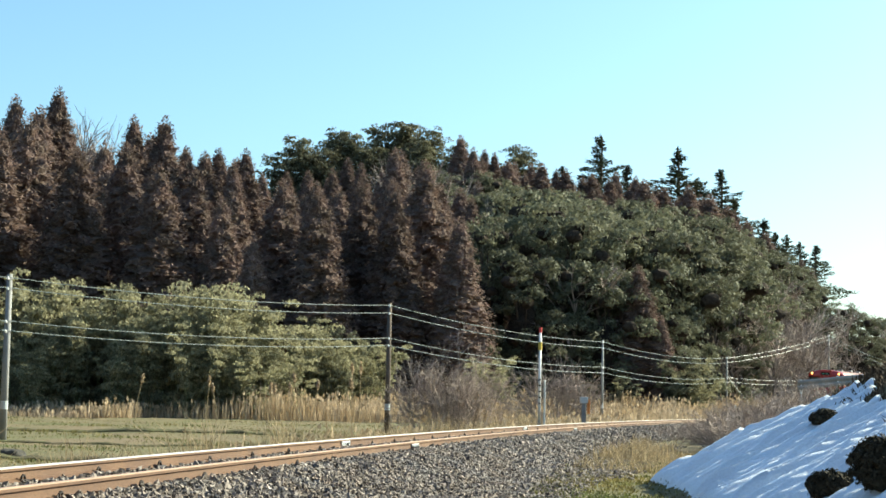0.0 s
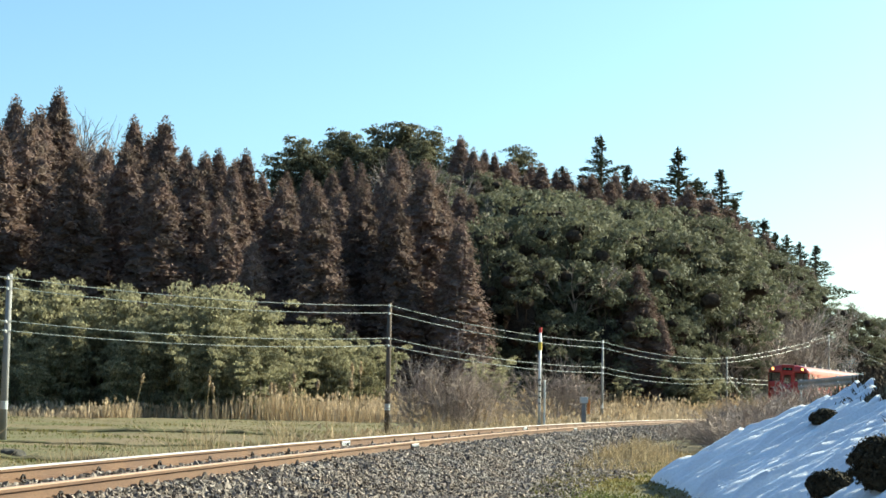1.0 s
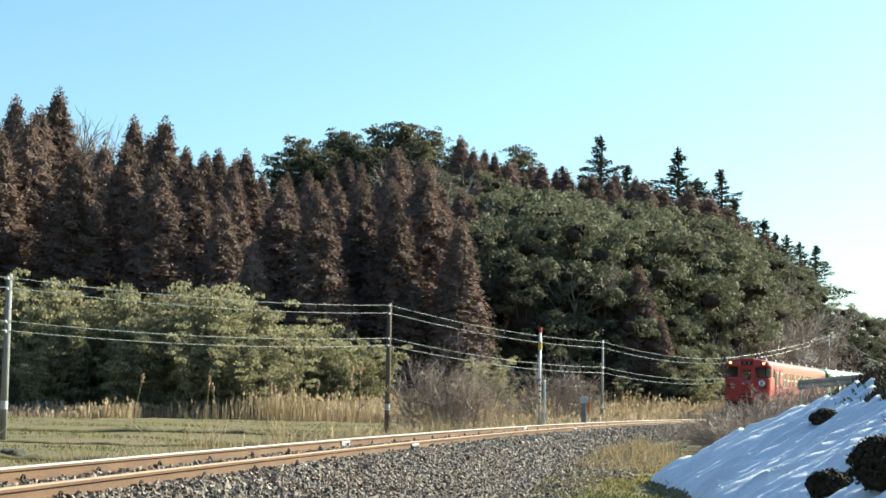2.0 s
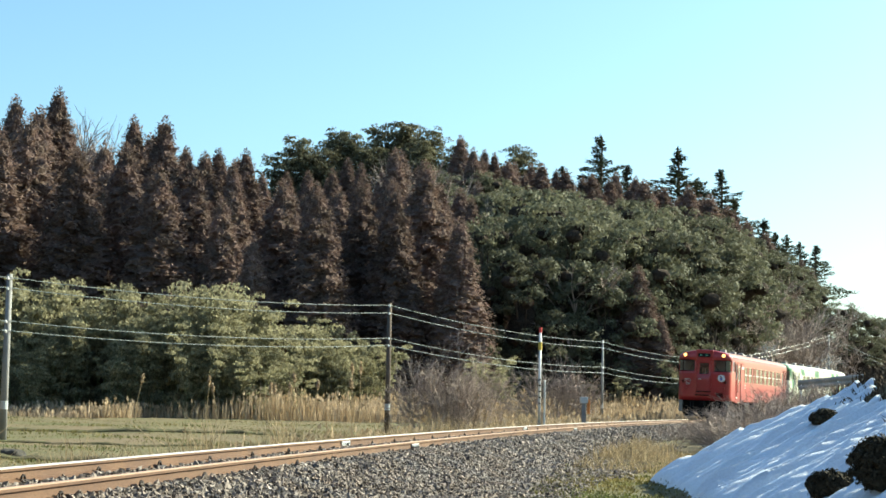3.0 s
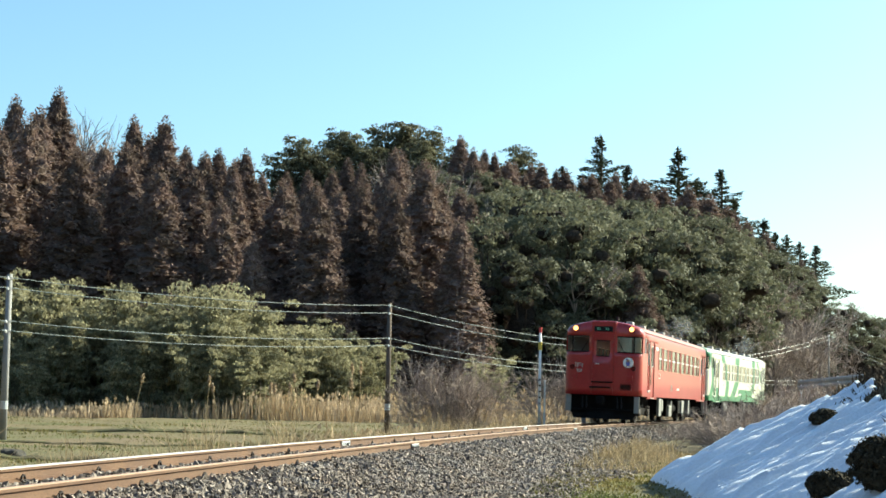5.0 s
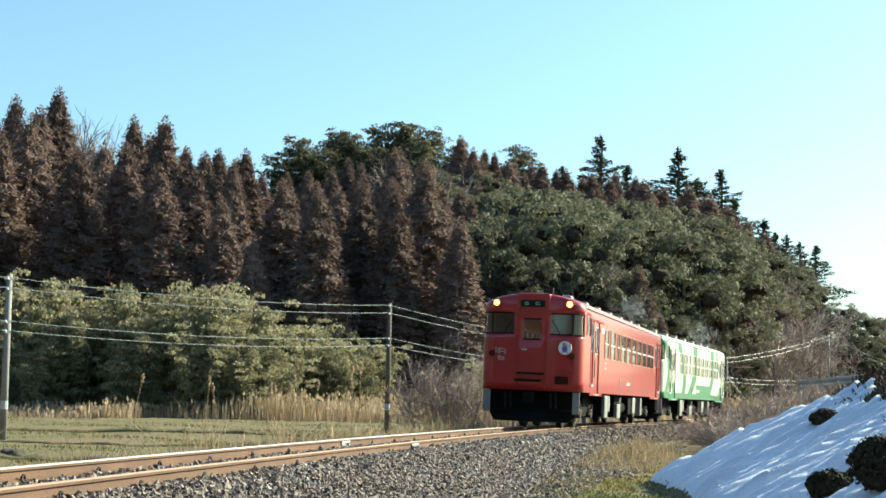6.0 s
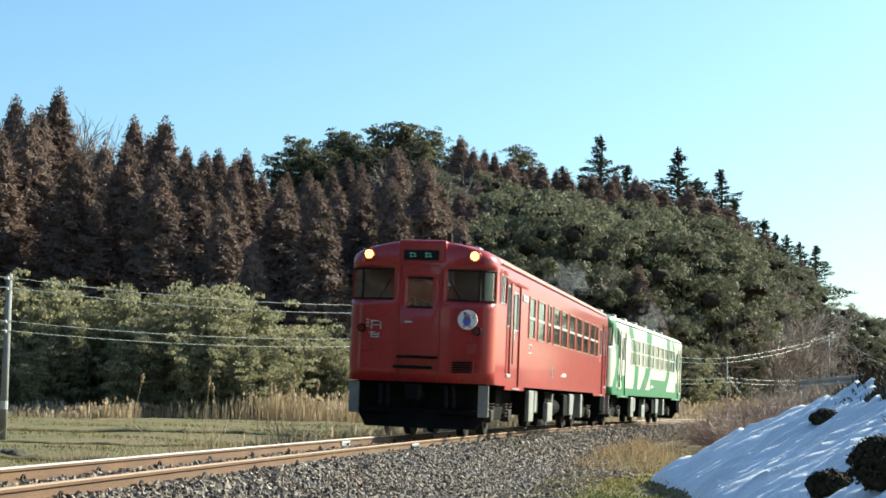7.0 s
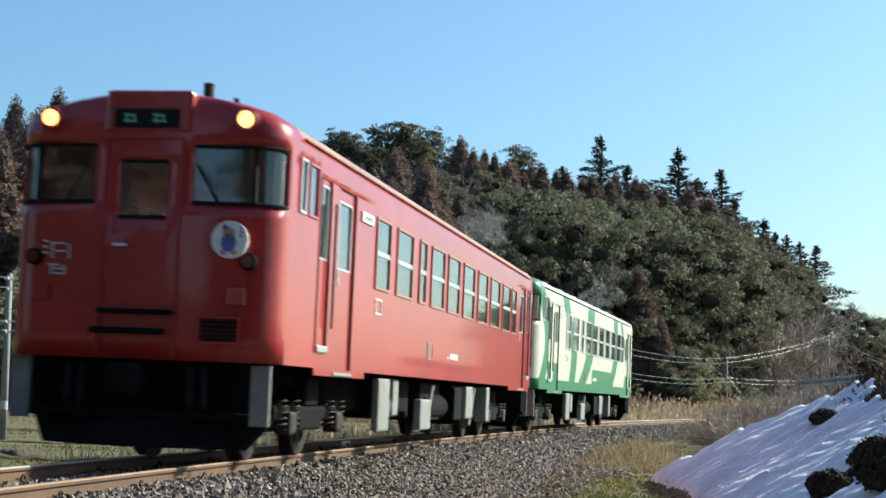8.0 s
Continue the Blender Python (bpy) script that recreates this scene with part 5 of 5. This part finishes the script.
            for e in (-w / 2 + 0.012, w / 2 - 0.012):
                part("door_seal", box(bmesh.new(), sgn * 0.022, sgn * 0.045, e - 0.015, e + 0.015, z0, 3.14), SEAL if plate else RUBBER, ob)
            if kind == "door":
                part("door_handle", box(bmesh.new(), sgn * 0.02, sgn * 0.06, -wy - 0.10, -wy - 0.05, 2.0, 2.2, 0.008), ALU, ob, "metal door pull")
                part("step_plate", box(bmesh.new(), sgn * 0.0, sgn * 0.07, -w / 2, w / 2, 0.985, 1.02), ALU, ob, "bright step plate")
            else:
                part("cab_step", box(bmesh.new(), sgn * 0.03, sgn * 0.07, -w / 2 + 0.02, w / 2 - 0.02, 1.22, 1.30, 0.01), ALU, ob, "small metal foothold")
                rod_bm = rod(bmesh.new(), (sgn * 0.08, w / 2 + 0.05, 1.5), (sgn * 0.08, w / 2 + 0.05, 2.9), 0.014, n=6)
                part("handrail", rod_bm, RUBBER, ob)

    # skirts under the doors, gutters, floor, ends
    for a, b in ((1.75, 4.15), (16.95, 20.0)):
        for sgn in (1, -1):
            part("door_skirt", box(bmesh.new(), sgn * (HALF - 0.03), sgn * HALF, a + Y, b + Y, 0.97, LOW), paint, car)
    for sgn in (1, -1):
        part("gutter", box(bmesh.new(), sgn * 1.425, sgn * 1.465, 1.0 + Y, 19.8 + Y, 3.425, 3.45, 0.006), DARK if not plate else mat("gutter paint", (0.22, 0.06, 0.04), 0.6), car)
    part("floor", box(bmesh.new(), -1.41, 1.41, 0.6 + Y, 20.2 + Y, 1.08, 1.22), DARK, car)
    part("ceiling", box(bmesh.new(), -1.15, 1.15, 0.7 + Y, 20.1 + Y, 3.46, 3.49), INSIDE, car)
    for u in (1.65, 19.1):
        part("bulkhead", box(bmesh.new(), -1.4, -0.45, u + Y, u + 0.04 + Y, 1.22, 3.45), INSIDE, car)
        part("bulkhead", box(bmesh.new(), 0.45, 1.4, u + Y, u + 0.04 + Y, 1.22, 3.45), INSIDE, car)
    bm = box(bmesh.new(), -0.48, 0.48, -0.05, 0.05, 0.4, 1.2, 0.04)
    box(bm, -0.48, 0.48, -0.45, 0.45, 0.28, 0.45, 0.04)
    me = bpy.data.meshes.new("seat")
    bm.to_mesh(me)
    bm.free()
    me.materials.append(SEAT)
    for u in np.arange(4.9, 17.5, 1.75):
        for x in (-0.9, 0.9):
            ob = new("seat", me)
            ob.parent, ob.matrix_basis = car, pose(x, u + Y, 0.95)
    part("desk", box(bmesh.new(), -1.3, -0.45, 0.45 + Y, 0.85 + Y, 1.22, 2.55, 0.05), DARK, car, "dark driving desk")

    # front and rear fittings
    for end in (0, 1):
        m = pose(0, Y, 0) if end == 0 else pose(0, -Y, 0, 0, 0, 180)
        gate = bmesh.new()
        for x in (-0.40, 0.40):
            box(gate, x - 0.012, x + 0.012, 0.135, 0.18, 1.1, 3.30)
        box(gate, -0.40, 0.40, 0.13, 0.18, 3.29, 3.31)
        ob = part("gangway_door", gate, paint, car, "raised edges of the end gangway door")
        ob.matrix_basis = m
        part("latch", box(bmesh.new(), -0.27, -0.13, 0.10, 0.15, 2.18, 2.21, 0.006), ALU, ob, "bright door latch")
        hood = bmesh.new()
        box(hood, -0.46, 0.49, 0.15, 1.05, 3.34, 3.80, 0.05)
        ob = part("destination_box", hood, paint, car)
        ob.matrix_basis = m
        part("blind", box(bmesh.new(), -0.35, 0.35, 0.135, 0.16, 3.40, 3.60, 0.01), RUBBER, ob, "dark destination blind")
        if lit and end == 0:
            for x in (-0.17, 0.14):
                for dx, dz, w, h in ((-0.07, 0.03, 0.12, 0.02), (-0.07, -0.03, 0.14, 0.018), (-0.05, 0.0, 0.02, 0.10), (0.03, 0.0, 0.02, 0.08)):
                    part("character_bar", box(bmesh.new(), x + dx, x + dx + w, 0.130, 0.134, 3.50 + dz - h / 2, 3.50 + dz + h / 2), SIGNLIT, ob)
        for x in (-1.05, 1.05):
            bm = rod(bmesh.new(), (x, 0.55, 3.50), (x, 0.17, 3.50), 0.125, 0.125, 20)
            lamp = part("headlight", bm, paint, car, "round headlight in a painted hood", True)
            lamp.matrix_basis = m
            rim = rod(bmesh.new(), (x, 0.175, 3.50), (x, 0.145, 3.50), 0.118, 0.112, 20)
            part("rim", rim, paint, lamp)
            bm = bmesh.new()
            bmesh.ops.create_uvsphere(bm, u_segments=16, v_segments=8, radius=0.088, matrix=Matrix.Translation((x, 0.150, 3.50)) @ Matrix.Diagonal((1, 0.4, 1, 1)))
            part("lens", bm, LAMP if (lit and end == 0) else ALU, lamp, "lit amber lens" if lit and end == 0 else "")
            tail = part("tail_light", rod(bmesh.new(), (x * 1.09, 0.30, 2.06), (x * 1.09, 0.14, 2.06), 0.095, 0.085, 14), DARK, car, "dark round tail light")
            tail.matrix_basis = m
            part("tail_lens", rod(bmesh.new(), (x * 1.09, 0.14, 2.06), (x * 1.09, 0.13, 2.06), 0.065, n=14), mat("tail glass", (0.12, 0.01, 0.01), 0.2), tail)
            wip = rod(bmesh.new(), (x * 0.78, 0.13, 2.62), (x * 0.55, 0.12, 3.02), 0.012, n=5)
            part("wiper", wip, RUBBER, car).matrix_basis = m
            post = part("window_pillar", box(bmesh.new(), x - 0.02, x + 0.02, 0.17, 0.21, 2.64, 3.22), RUBBER, car)
            post.matrix_basis = m @ pose(0.11 if x > 0 else -0.11, 0.03, 0)
            step = part("corner_step", box(bmesh.new(), 1.16 * x / 1.03, 1.36 * x / 1.03, 0.33, 0.38, 0.42, 1.03, 0.01), GREY, car, "pale grey corner step plate")
            step.matrix_basis = m
            jump = part("jumper_socket", box(bmesh.new(), 1.02 * x / 1.03 - 0.09, 1.02 * x / 1.03 + 0.09, 0.15, 0.25, 1.62, 1.80, 0.01), paint, car)
            jump.matrix_basis = m
        grille = part("grille", ring_frame(0.44, 0.28, 0.025, 0.04), paint, car)
        grille.matrix_basis = m @ pose(0.885, 0.145, 1.365, 0, 0, 90)
        for i in range(6):
            part("slat", box(bmesh.new(), -0.012, 0.012, -0.20, 0.20, -0.115 + 0.045 * i, -0.09 + 0.045 * i), DARK, grille)
        pl = bmesh.new()
        box(pl, -0.4, 0.4, 0.06, 0.16, 1.50, 1.55, 0.01)
        box(pl, -0.46, 0.30, 0.05, 0.16, 1.30, 1.36, 0.01)
        part("gangway_plate", pl, DARK, car, "folded dark gangway plate").matrix_basis = m
        cp = bmesh.new()
        rod(cp, (0, 1.0, 0.85), (0, 0.0, 0.85), 0.09, n=10)
        box(cp, -0.14, 0.14, -0.25, 0.08, 0.70, 1.0, 0.04)
        part("coupler", cp, DARK, car, "black knuckle coupler").matrix_basis = m
        ploughing = raw("snow_plough", [(-1.30, 0.75, 0.45), (0, 0.30, 0.45), (1.30, 0.75, 0.45), (-1.10, 0.55, 0.17), (0, 0.10, 0.17), (1.10, 0.55, 0.17), (-1.30, 0.80, 0.45), (0, 0.36, 0.45), (1.30, 0.80, 0.45), (-1.10, 0.60, 0.17), (0, 0.16, 0.17), (1.10, 0.60, 0.17)],
                        [(0, 3, 4, 1), (1, 4, 5, 2), (6, 7, 10, 9), (7, 8, 11, 10), (0, 1, 7, 6), (1, 2, 8, 7), (3, 9, 10, 4), (4, 10, 11, 5), (0, 6, 9, 3), (2, 5, 11, 8)])
        link("snow_plough", ploughing, DARK, car, "black pointed snow plough").matrix_basis = m
        beam = part("buffer_beam", box(bmesh.new(), -1.34, 1.34, 0.40, 0.62, 0.45, 0.54, 0.02), DARK, car)
        beam.matrix_basis = m
        part("end_apron", box(bmesh.new(), -1.30, 1.30, 0.62, 0.68, 0.5, 1.08, 0.02), DARK, car).matrix_basis = m
        for x, r in ((-0.75, 0.03), (-0.6, 0.03), (0.55, 0.035), (0.7, 0.03)):
            t = np.linspace(0, 1, 9)
            hose = np.stack([x + 0.05 * np.sin(t * 3), 0.30 - 0.12 * np.sin(t * 3.1), 1.0 - 0.42 * np.sin(t * 2.3)], 1)
            link("brake_hose", tubes("brake_hose", [(hose, r)], 6), RUBBER, car).matrix_basis = m

    # roof fittings
    horn = rod(bmesh.new(), (0.40, 0.85 + Y, 3.70), (0.40, 0.85 + Y, 4.0), 0.058, 0.058, 12)
    part("whistle", horn, IRON, car, "dark whistle stub on the roof")
    part("aerial", rod(bmesh.new(), (0.66, 1.0 + Y, 3.68), (0.66, 1.0 + Y, 3.87), 0.035, 0.03, 8), DARK, car)
    for u in (2.6, 5.6, 8.2, 11.0, 13.8, 16.6, 19.0):
        bm = box(bmesh.new(), 0.42, 0.72, u - 0.22 + Y, u + 0.22 + Y, 3.66, 3.90, 0.05)
        part("roof_vent", bm, ROOF, car, "low grey roof ventilator")
    part("exhaust_pipe", rod(bmesh.new(), (-0.2, 12.2 + Y, 3.74), (-0.2, 12.2 + Y, 4.0), 0.09, n=10), DARK, car, "sooty exhaust stack")

    # underfloor gear
    boxes = [(5.28, 5.95, 1.30, 1.40, 0.30, 1.0, GREY), (6.4, 6.75, 1.15, 1.35, 0.5, 1.0, GREY), (7.0, 8.9, -1.0, 1.05, 0.45, 1.0, DARK), (8.15, 8.95, 1.28, 1.40, 0.28, 0.74, GREY),
             (9.3, 11.0, -1.0, 1.15, 0.4, 1.0, DARK), (11.3, 12.0, 0.9, 1.35, 0.4, 0.95, DARK), (12.3, 13.0, 1.1, 1.38, 0.42, 0.98, GREY), (13.3, 14.3, -1.0, 1.2, 0.4, 1.0, DARK), (14.6, 14.95, 1.15, 1.38, 0.35, 1.0, GREY), (5.0, 14.9, -0.7, 0.7, 0.55, 1.1, DARK)]
    for a, b, x0, x1, z0, z1, m in boxes:
        part("underfloor_box", box(bmesh.new(), x0, x1, a + Y, b + Y, z0, z1, 0.03), m, car)
    part("air_tank", rod(bmesh.new(), (1.05, 9.6 + Y, 0.62), (1.05, 11.6 + Y, 0.62), 0.2, n=14), DARK, car)
    for u in (6.1, 9.05, 13.1):
        part("pipe", rod(bmesh.new(), (1.3, u + Y, 0.3), (1.3, u + 0.5 + Y, 0.95), 0.03, n=6), GREY, car)
    wheels = []
    for c in (3.2, 17.6):
        bog = bmesh.new()
        for x in (-0.98, 0.98):
            box(bog, x - 0.07, x + 0.07, c - 1.5 + Y, c + 1.5 + Y, 0.46, 0.62, 0.03)
            box(bog, x - 0.08, x + 0.08, c - 0.5 + Y, c + 0.5 + Y, 0.34, 0.62, 0.04)
            box(bog, x - 0.09, x + 0.09, c - 0.3 + Y, c + 0.3 + Y, 0.62, 0.95, 0.05)
        box(bog, -0.95, 0.95, c - 0.25 + Y, c + 0.25 + Y, 0.45, 0.75, 0.03)
        # dark block added to fill the gap with the shade under the car
        part("bogie_filler", box(bmesh.new(), -0.44, 0.44, c - 1.45 + Y, c + 1.45 + Y, 0.28, 1.05, 0.05), DARK, car, "dark filler block between the wheels, added for under-car shade")
        truck = part("bogie", bog, DARK, car, "grimy bogie frame")
        for a in (-1.05, 1.05):
            for x in (-1.05, 1.05):
                ab = box(bmesh.new(), x - 0.1, x + 0.1, c + a - 0.14 + Y, c + a + 0.14 + Y, 0.30, 0.56, 0.04)
                part("axle_box", ab, IRON, truck)
                for o in (-0.26, 0.26):
                    t = np.linspace(0, 5 * 2 * math.pi, 60)
                    coil = np.stack([x + 0.075 * np.cos(t), c + a + o + Y + 0.075 * np.sin(t), 0.36 + 0.32 * t / t[-1]], 1)
                    link("spring", tubes("spring", [(coil, 0.016)], 4), IRON, truck, "grey coil spring")
            ws = bmesh.new()
            rod(ws, (-0.8, 0, 0), (0.8, 0, 0), 0.07, n=10)
            for x in (-0.56, 0.56):
                rod(ws, (x - 0.06, 0, 0), (x + 0.06, 0, 0), 0.43, n=28)
                sg = 1 if x > 0 else -1
                rod(ws, (x - sg * 0.09, 0, 0), (x - sg * 0.06, 0, 0), 0.455, n=28)
                for k in range(5):
                    q = k * 2 * math.pi / 5
                    rod(ws, (x + sg * 0.06, 0.24 * math.cos(q), 0.24 * math.sin(q)), (x + sg * 0.075, 0.24 * math.cos(q), 0.24 * math.sin(q)), 0.05, n=8)
            w = part("wheelset", ws, IRON, car, "steel wheelset")
            w.matrix_basis = pose(0, c + a + Y, 0.43)
            wheels.append((w, c + a + Y))

    # marks on the near flank
    part("data_panel", ring_frame(0.42, 0.25, 0.02, 0.008), GREY, car, "pale grille outline").matrix_basis = pose(HALF + 0.004, 8.4 + Y, 1.46)
    for i in range(5):
        part("bar", box(bmesh.new(), HALF + 0.001, HALF + 0.006, 8.25 + Y, 8.55 + Y, 1.37 + 0.04 * i, 1.385 + 0.04 * i), GREY, car)
    for i, (a, b, h) in enumerate(((9.9, 10.0, 0.03), (10.15, 10.35, 0.09), (10.4, 10.5, 0.09), (10.55, 10.65, 0.09), (10.7, 10.8, 0.09))):
        part("letter_bar", box(bmesh.new(), HALF + 0.001, HALF + 0.005, a + Y, b + Y, 1.39, 1.39 + h), WHITE, car, "white lettering bar")
    sign = part("route_plate", box(bmesh.new(), HALF - 0.01, HALF + 0.025, 3.64 + Y, 4.24 + Y, 2.87, 3.0, 0.01), WHITE, car, "white route plate with green lettering")
    for i in range(4):
        part("letter_bar", box(bmesh.new(), HALF + 0.026, HALF + 0.03, 3.74 + 0.11 * i + Y, 3.82 + 0.11 * i + Y, 2.915, 2.955), SIGNLIT, sign)
    part("hatch", ring_frame(0.36, 0.2, 0.02, 0.02), WHITE, car, "small white-edged hatch").matrix_basis = pose(HALF, 4.77 + Y, 1.9)
    return car, wheels


def head_mark(car):
    m = pose(0.97, -LENGTH / 2 + 0.10, 2.27, 90)
    disc = part("head_mark", rod(bmesh.new(), (0, 0, 0), (0, 0, 0.03), 0.19, n=36), WHITE, car, "round white head mark with a violet picture")
    disc.matrix_basis = m
    for x, y, r, sx, sy, mt in ((-0.01, -0.03, 0.08, 1.0, 1.2, BLUE), (-0.01, 0.07, 0.06, 1.1, 0.9, SKIN), (-0.05, 0.12, 0.03, 1, 1, BLUE), (-0.06, -0.13, 0.025, 1.4, 1, SKIN), (0.05, -0.13, 0.025, 1.4, 1, SKIN)):
        bm = bmesh.new()
        bmesh.ops.create_circle(bm, cap_ends=True, segments=16, radius=r, matrix=Matrix.Translation((x, y, 0.034)) @ Matrix.Diagonal((sx, sy, 1, 1)))
        part("printed_shape", bm, mt, disc)
    for i in range(3):
        bm = box(bmesh.new(), 0.11, 0.135, 0.02 + 0.04 * i, 0.045 + 0.04 * i, 0.030, 0.035)
        part("letter_bar", bm, BLUE, disc)
    for i, (x, z, w, h) in enumerate(((-1.02, 2.22, 0.05, 0.02), (-1.02, 2.16, 0.05, 0.02), (-1.02, 2.10, 0.05, 0.02), (-0.88, 2.20, 0.16, 0.02), (-0.94, 2.12, 0.02, 0.15), (-0.76, 2.12, 0.02, 0.15), (-0.85, 2.12, 0.10, 0.02), (-0.92, 1.98, 0.12, 0.02), (-0.94, 1.93, 0.02, 0.10), (-0.80, 1.93, 0.02, 0.10), (-0.87, 1.89, 0.14, 0.02), (-0.87, 1.94, 0.10, 0.02))):
        part("letter_bar", box(bmesh.new(), x - w / 2, x + w / 2, 0.150 - LENGTH / 2, 0.170 - LENGTH / 2, z - h / 2, z + h / 2), mat("faded white lettering", (0.6, 0.55, 0.5), 0.7) if i == 0 else bpy.data.materials["faded white lettering"], car)


def livery():
    """Cream above, green below, with slanting green bands."""
    m = mat("cream and green paint", (0.50, 0.51, 0.42), 0.35, vary=0.08, scale=1.5, fine=14)
    N, L = m.node_tree.nodes, m.node_tree.links
    b = N["Principled BSDF"]
    base = b.inputs["Base Color"].links[0].from_socket
    tc = N.new("ShaderNodeTexCoord")
    xyz = N.new("ShaderNodeSeparateXYZ")
    L.new(tc.outputs["Object"], xyz.inputs[0])

    def calc(op, a, c):
        n = N.new("ShaderNodeMath")
        n.operation = op
        for i, v in enumerate((a, c)):
            if isinstance(v, float):
                n.inputs[i].default_value = v
            else:
                L.new(v, n.inputs[i])
        return n.outputs[0]

    y, z = xyz.outputs["Y"], xyz.outputs["Z"]
    shade = calc("LESS_THAN", z, 1.30)
    bend = calc("MULTIPLY", calc("SINE", calc("MULTIPLY", z, 2.2), 0.0), 0.55)
    for centre, half, tilt in ((-4.9, 0.55, 0.5), (-1.6, 0.75, -0.9), (4.6, 0.6, -0.7), (1.6, 0.01, 0.0), (7.6, 0.35, 0.5), (-9.3, 0.45, 0.0)):
        off = calc("ADD", calc("SUBTRACT", y, centre), calc("ADD", calc("MULTIPLY", calc("SUBTRACT", z, 2.2), tilt), bend))
        shade = calc("MAXIMUM", shade, calc("LESS_THAN", calc("ABSOLUTE", off, 0.0), half))
    lowpart = calc("MULTIPLY", calc("LESS_THAN", z, 1.72), calc("LESS_THAN", calc("ABSOLUTE", calc("SUBTRACT", y, 2.0), 0.0), 2.6))
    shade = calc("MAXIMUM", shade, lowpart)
    mix = N.new("ShaderNodeMixRGB")
    L.new(shade, mix.inputs["Fac"])
    L.new(base, mix.inputs["Color1"])
    mix.inputs["Color2"].default_value = (0.028, 0.155, 0.07, 1)
    L.new(mix.outputs[0], b.inputs["Base Color"])
    return m


red_car, red_wheels = railcar("diesel_railcar", "vermilion red diesel railcar with lit headlights leading the train", RED, mat("sooty red roof", (0.30, 0.16, 0.13), 0.6, vary=0.3, scale=1.2, fine=10), True, True)
head_mark(red_car)
LIVERY = livery()
green_car, green_wheels = railcar("diesel_railcar", "cream and green diesel railcar coupled behind the red one", LIVERY, mat("pale roof paint", (0.5, 0.5, 0.45), 0.6, vary=0.25, scale=1.2, fine=10), False, False)


def smoke_puff(seed):
    """A thin bluish puff of exhaust: overlapping uneven veils."""
    m = bpy.data.materials.get("thin exhaust")
    if not m:
        m = bpy.data.materials.new("thin exhaust")
        m.use_nodes = True
        N, L = m.node_tree.nodes, m.node_tree.links
        clear, veil, mix = N.new("ShaderNodeBsdfTransparent"), N.new("ShaderNodeBsdfDiffuse"), N.new("ShaderNodeMixShader")
        veil.inputs[0].default_value = (0.92, 0.96, 1.0, 1)
        mix.inputs[0].default_value = 0.018
        thin, both = N.new("ShaderNodeBsdfTranslucent"), N.new("ShaderNodeMixShader")
        thin.inputs[0].default_value = (0.92, 0.96, 1.0, 1)
        L.new(veil.outputs[0], both.inputs[1])
        L.new(thin.outputs[0], both.inputs[2])
        L.new(clear.outputs[0], mix.inputs[1])
        L.new(both.outputs[0], mix.inputs[2])
        L.new(mix.outputs[0], N["Material Output"].inputs["Surface"])
    ob = tagged(new("exhaust_smoke"), "thin bluish puff of diesel exhaust above the roof", "smoke", group="exhaust puffs")
    flakes = np.random.default_rng(seed)
    C = flakes.normal(size=(70, 3)) * np.array([0.34, 0.62, 0.26])
    tagged(link("veil", crown_mesh("veil", flakes, C, np.full((70, 3), 0.10), 4, 0.26, m), None, ob), kind="stuff")
    return ob


smoke_puffs = [(smoke_puff(3), 20.6), (smoke_puff(8), 42.2)]


# ---- what moves ----
def car_pose(front):
    """The pose of a car whose front end is that far along the track: carried by its two bogies."""
    a, b = on_track(front + 3.2), on_track(front + 17.6)
    d = (b - a) / np.linalg.norm(b - a)
    r, up = lean(math.atan2(d[0], d[1]))
    up = np.cross(r, d)
    p = (a + b) / 2
    return Matrix(((r[0], d[0], up[0], p[0]), (r[1], d[1], up[1], p[1]), (r[2], d[2], up[2], p[2]), (0, 0, 0, 1)))


def motions():
    times = [0.0, 0.5, 1.0, 1.5, 2.25, 3.0, 3.5, 4.5, 6.0, 7.0, 7.5, 8.0]
    front = [113.7, 107.35, 100.65, 93.8, 83.2, 72.5, 65.43, 50.75, 28.65, 13.97, 6.55, -1.0]
    steps = [i * 0.25 for i in range(33)]
    for car, wheels, behind in ((red_car, red_wheels, 0.0), (green_car, green_wheels, 21.3)):
        walk(car, [(t, car_pose(float(np.interp(t, times, front)) + behind)) for t in steps])
        if behind == 0.0:
            for puff, back in smoke_puffs:
                walk(puff, [(t, car_pose(float(np.interp(t, times, front)) + back - 10.4) @ pose(0, 0, 4.5)) for t in steps])
        for wheel, y in wheels:
            rows = []
            for f in range(241):
                t = f / 30
                roll = math.degrees((113.7 - float(np.interp(t, times, front))) / 0.43)
                rows.append((t, pose(0, y, 0.43, roll % 360)))
            walk(wheel, rows)


motions()
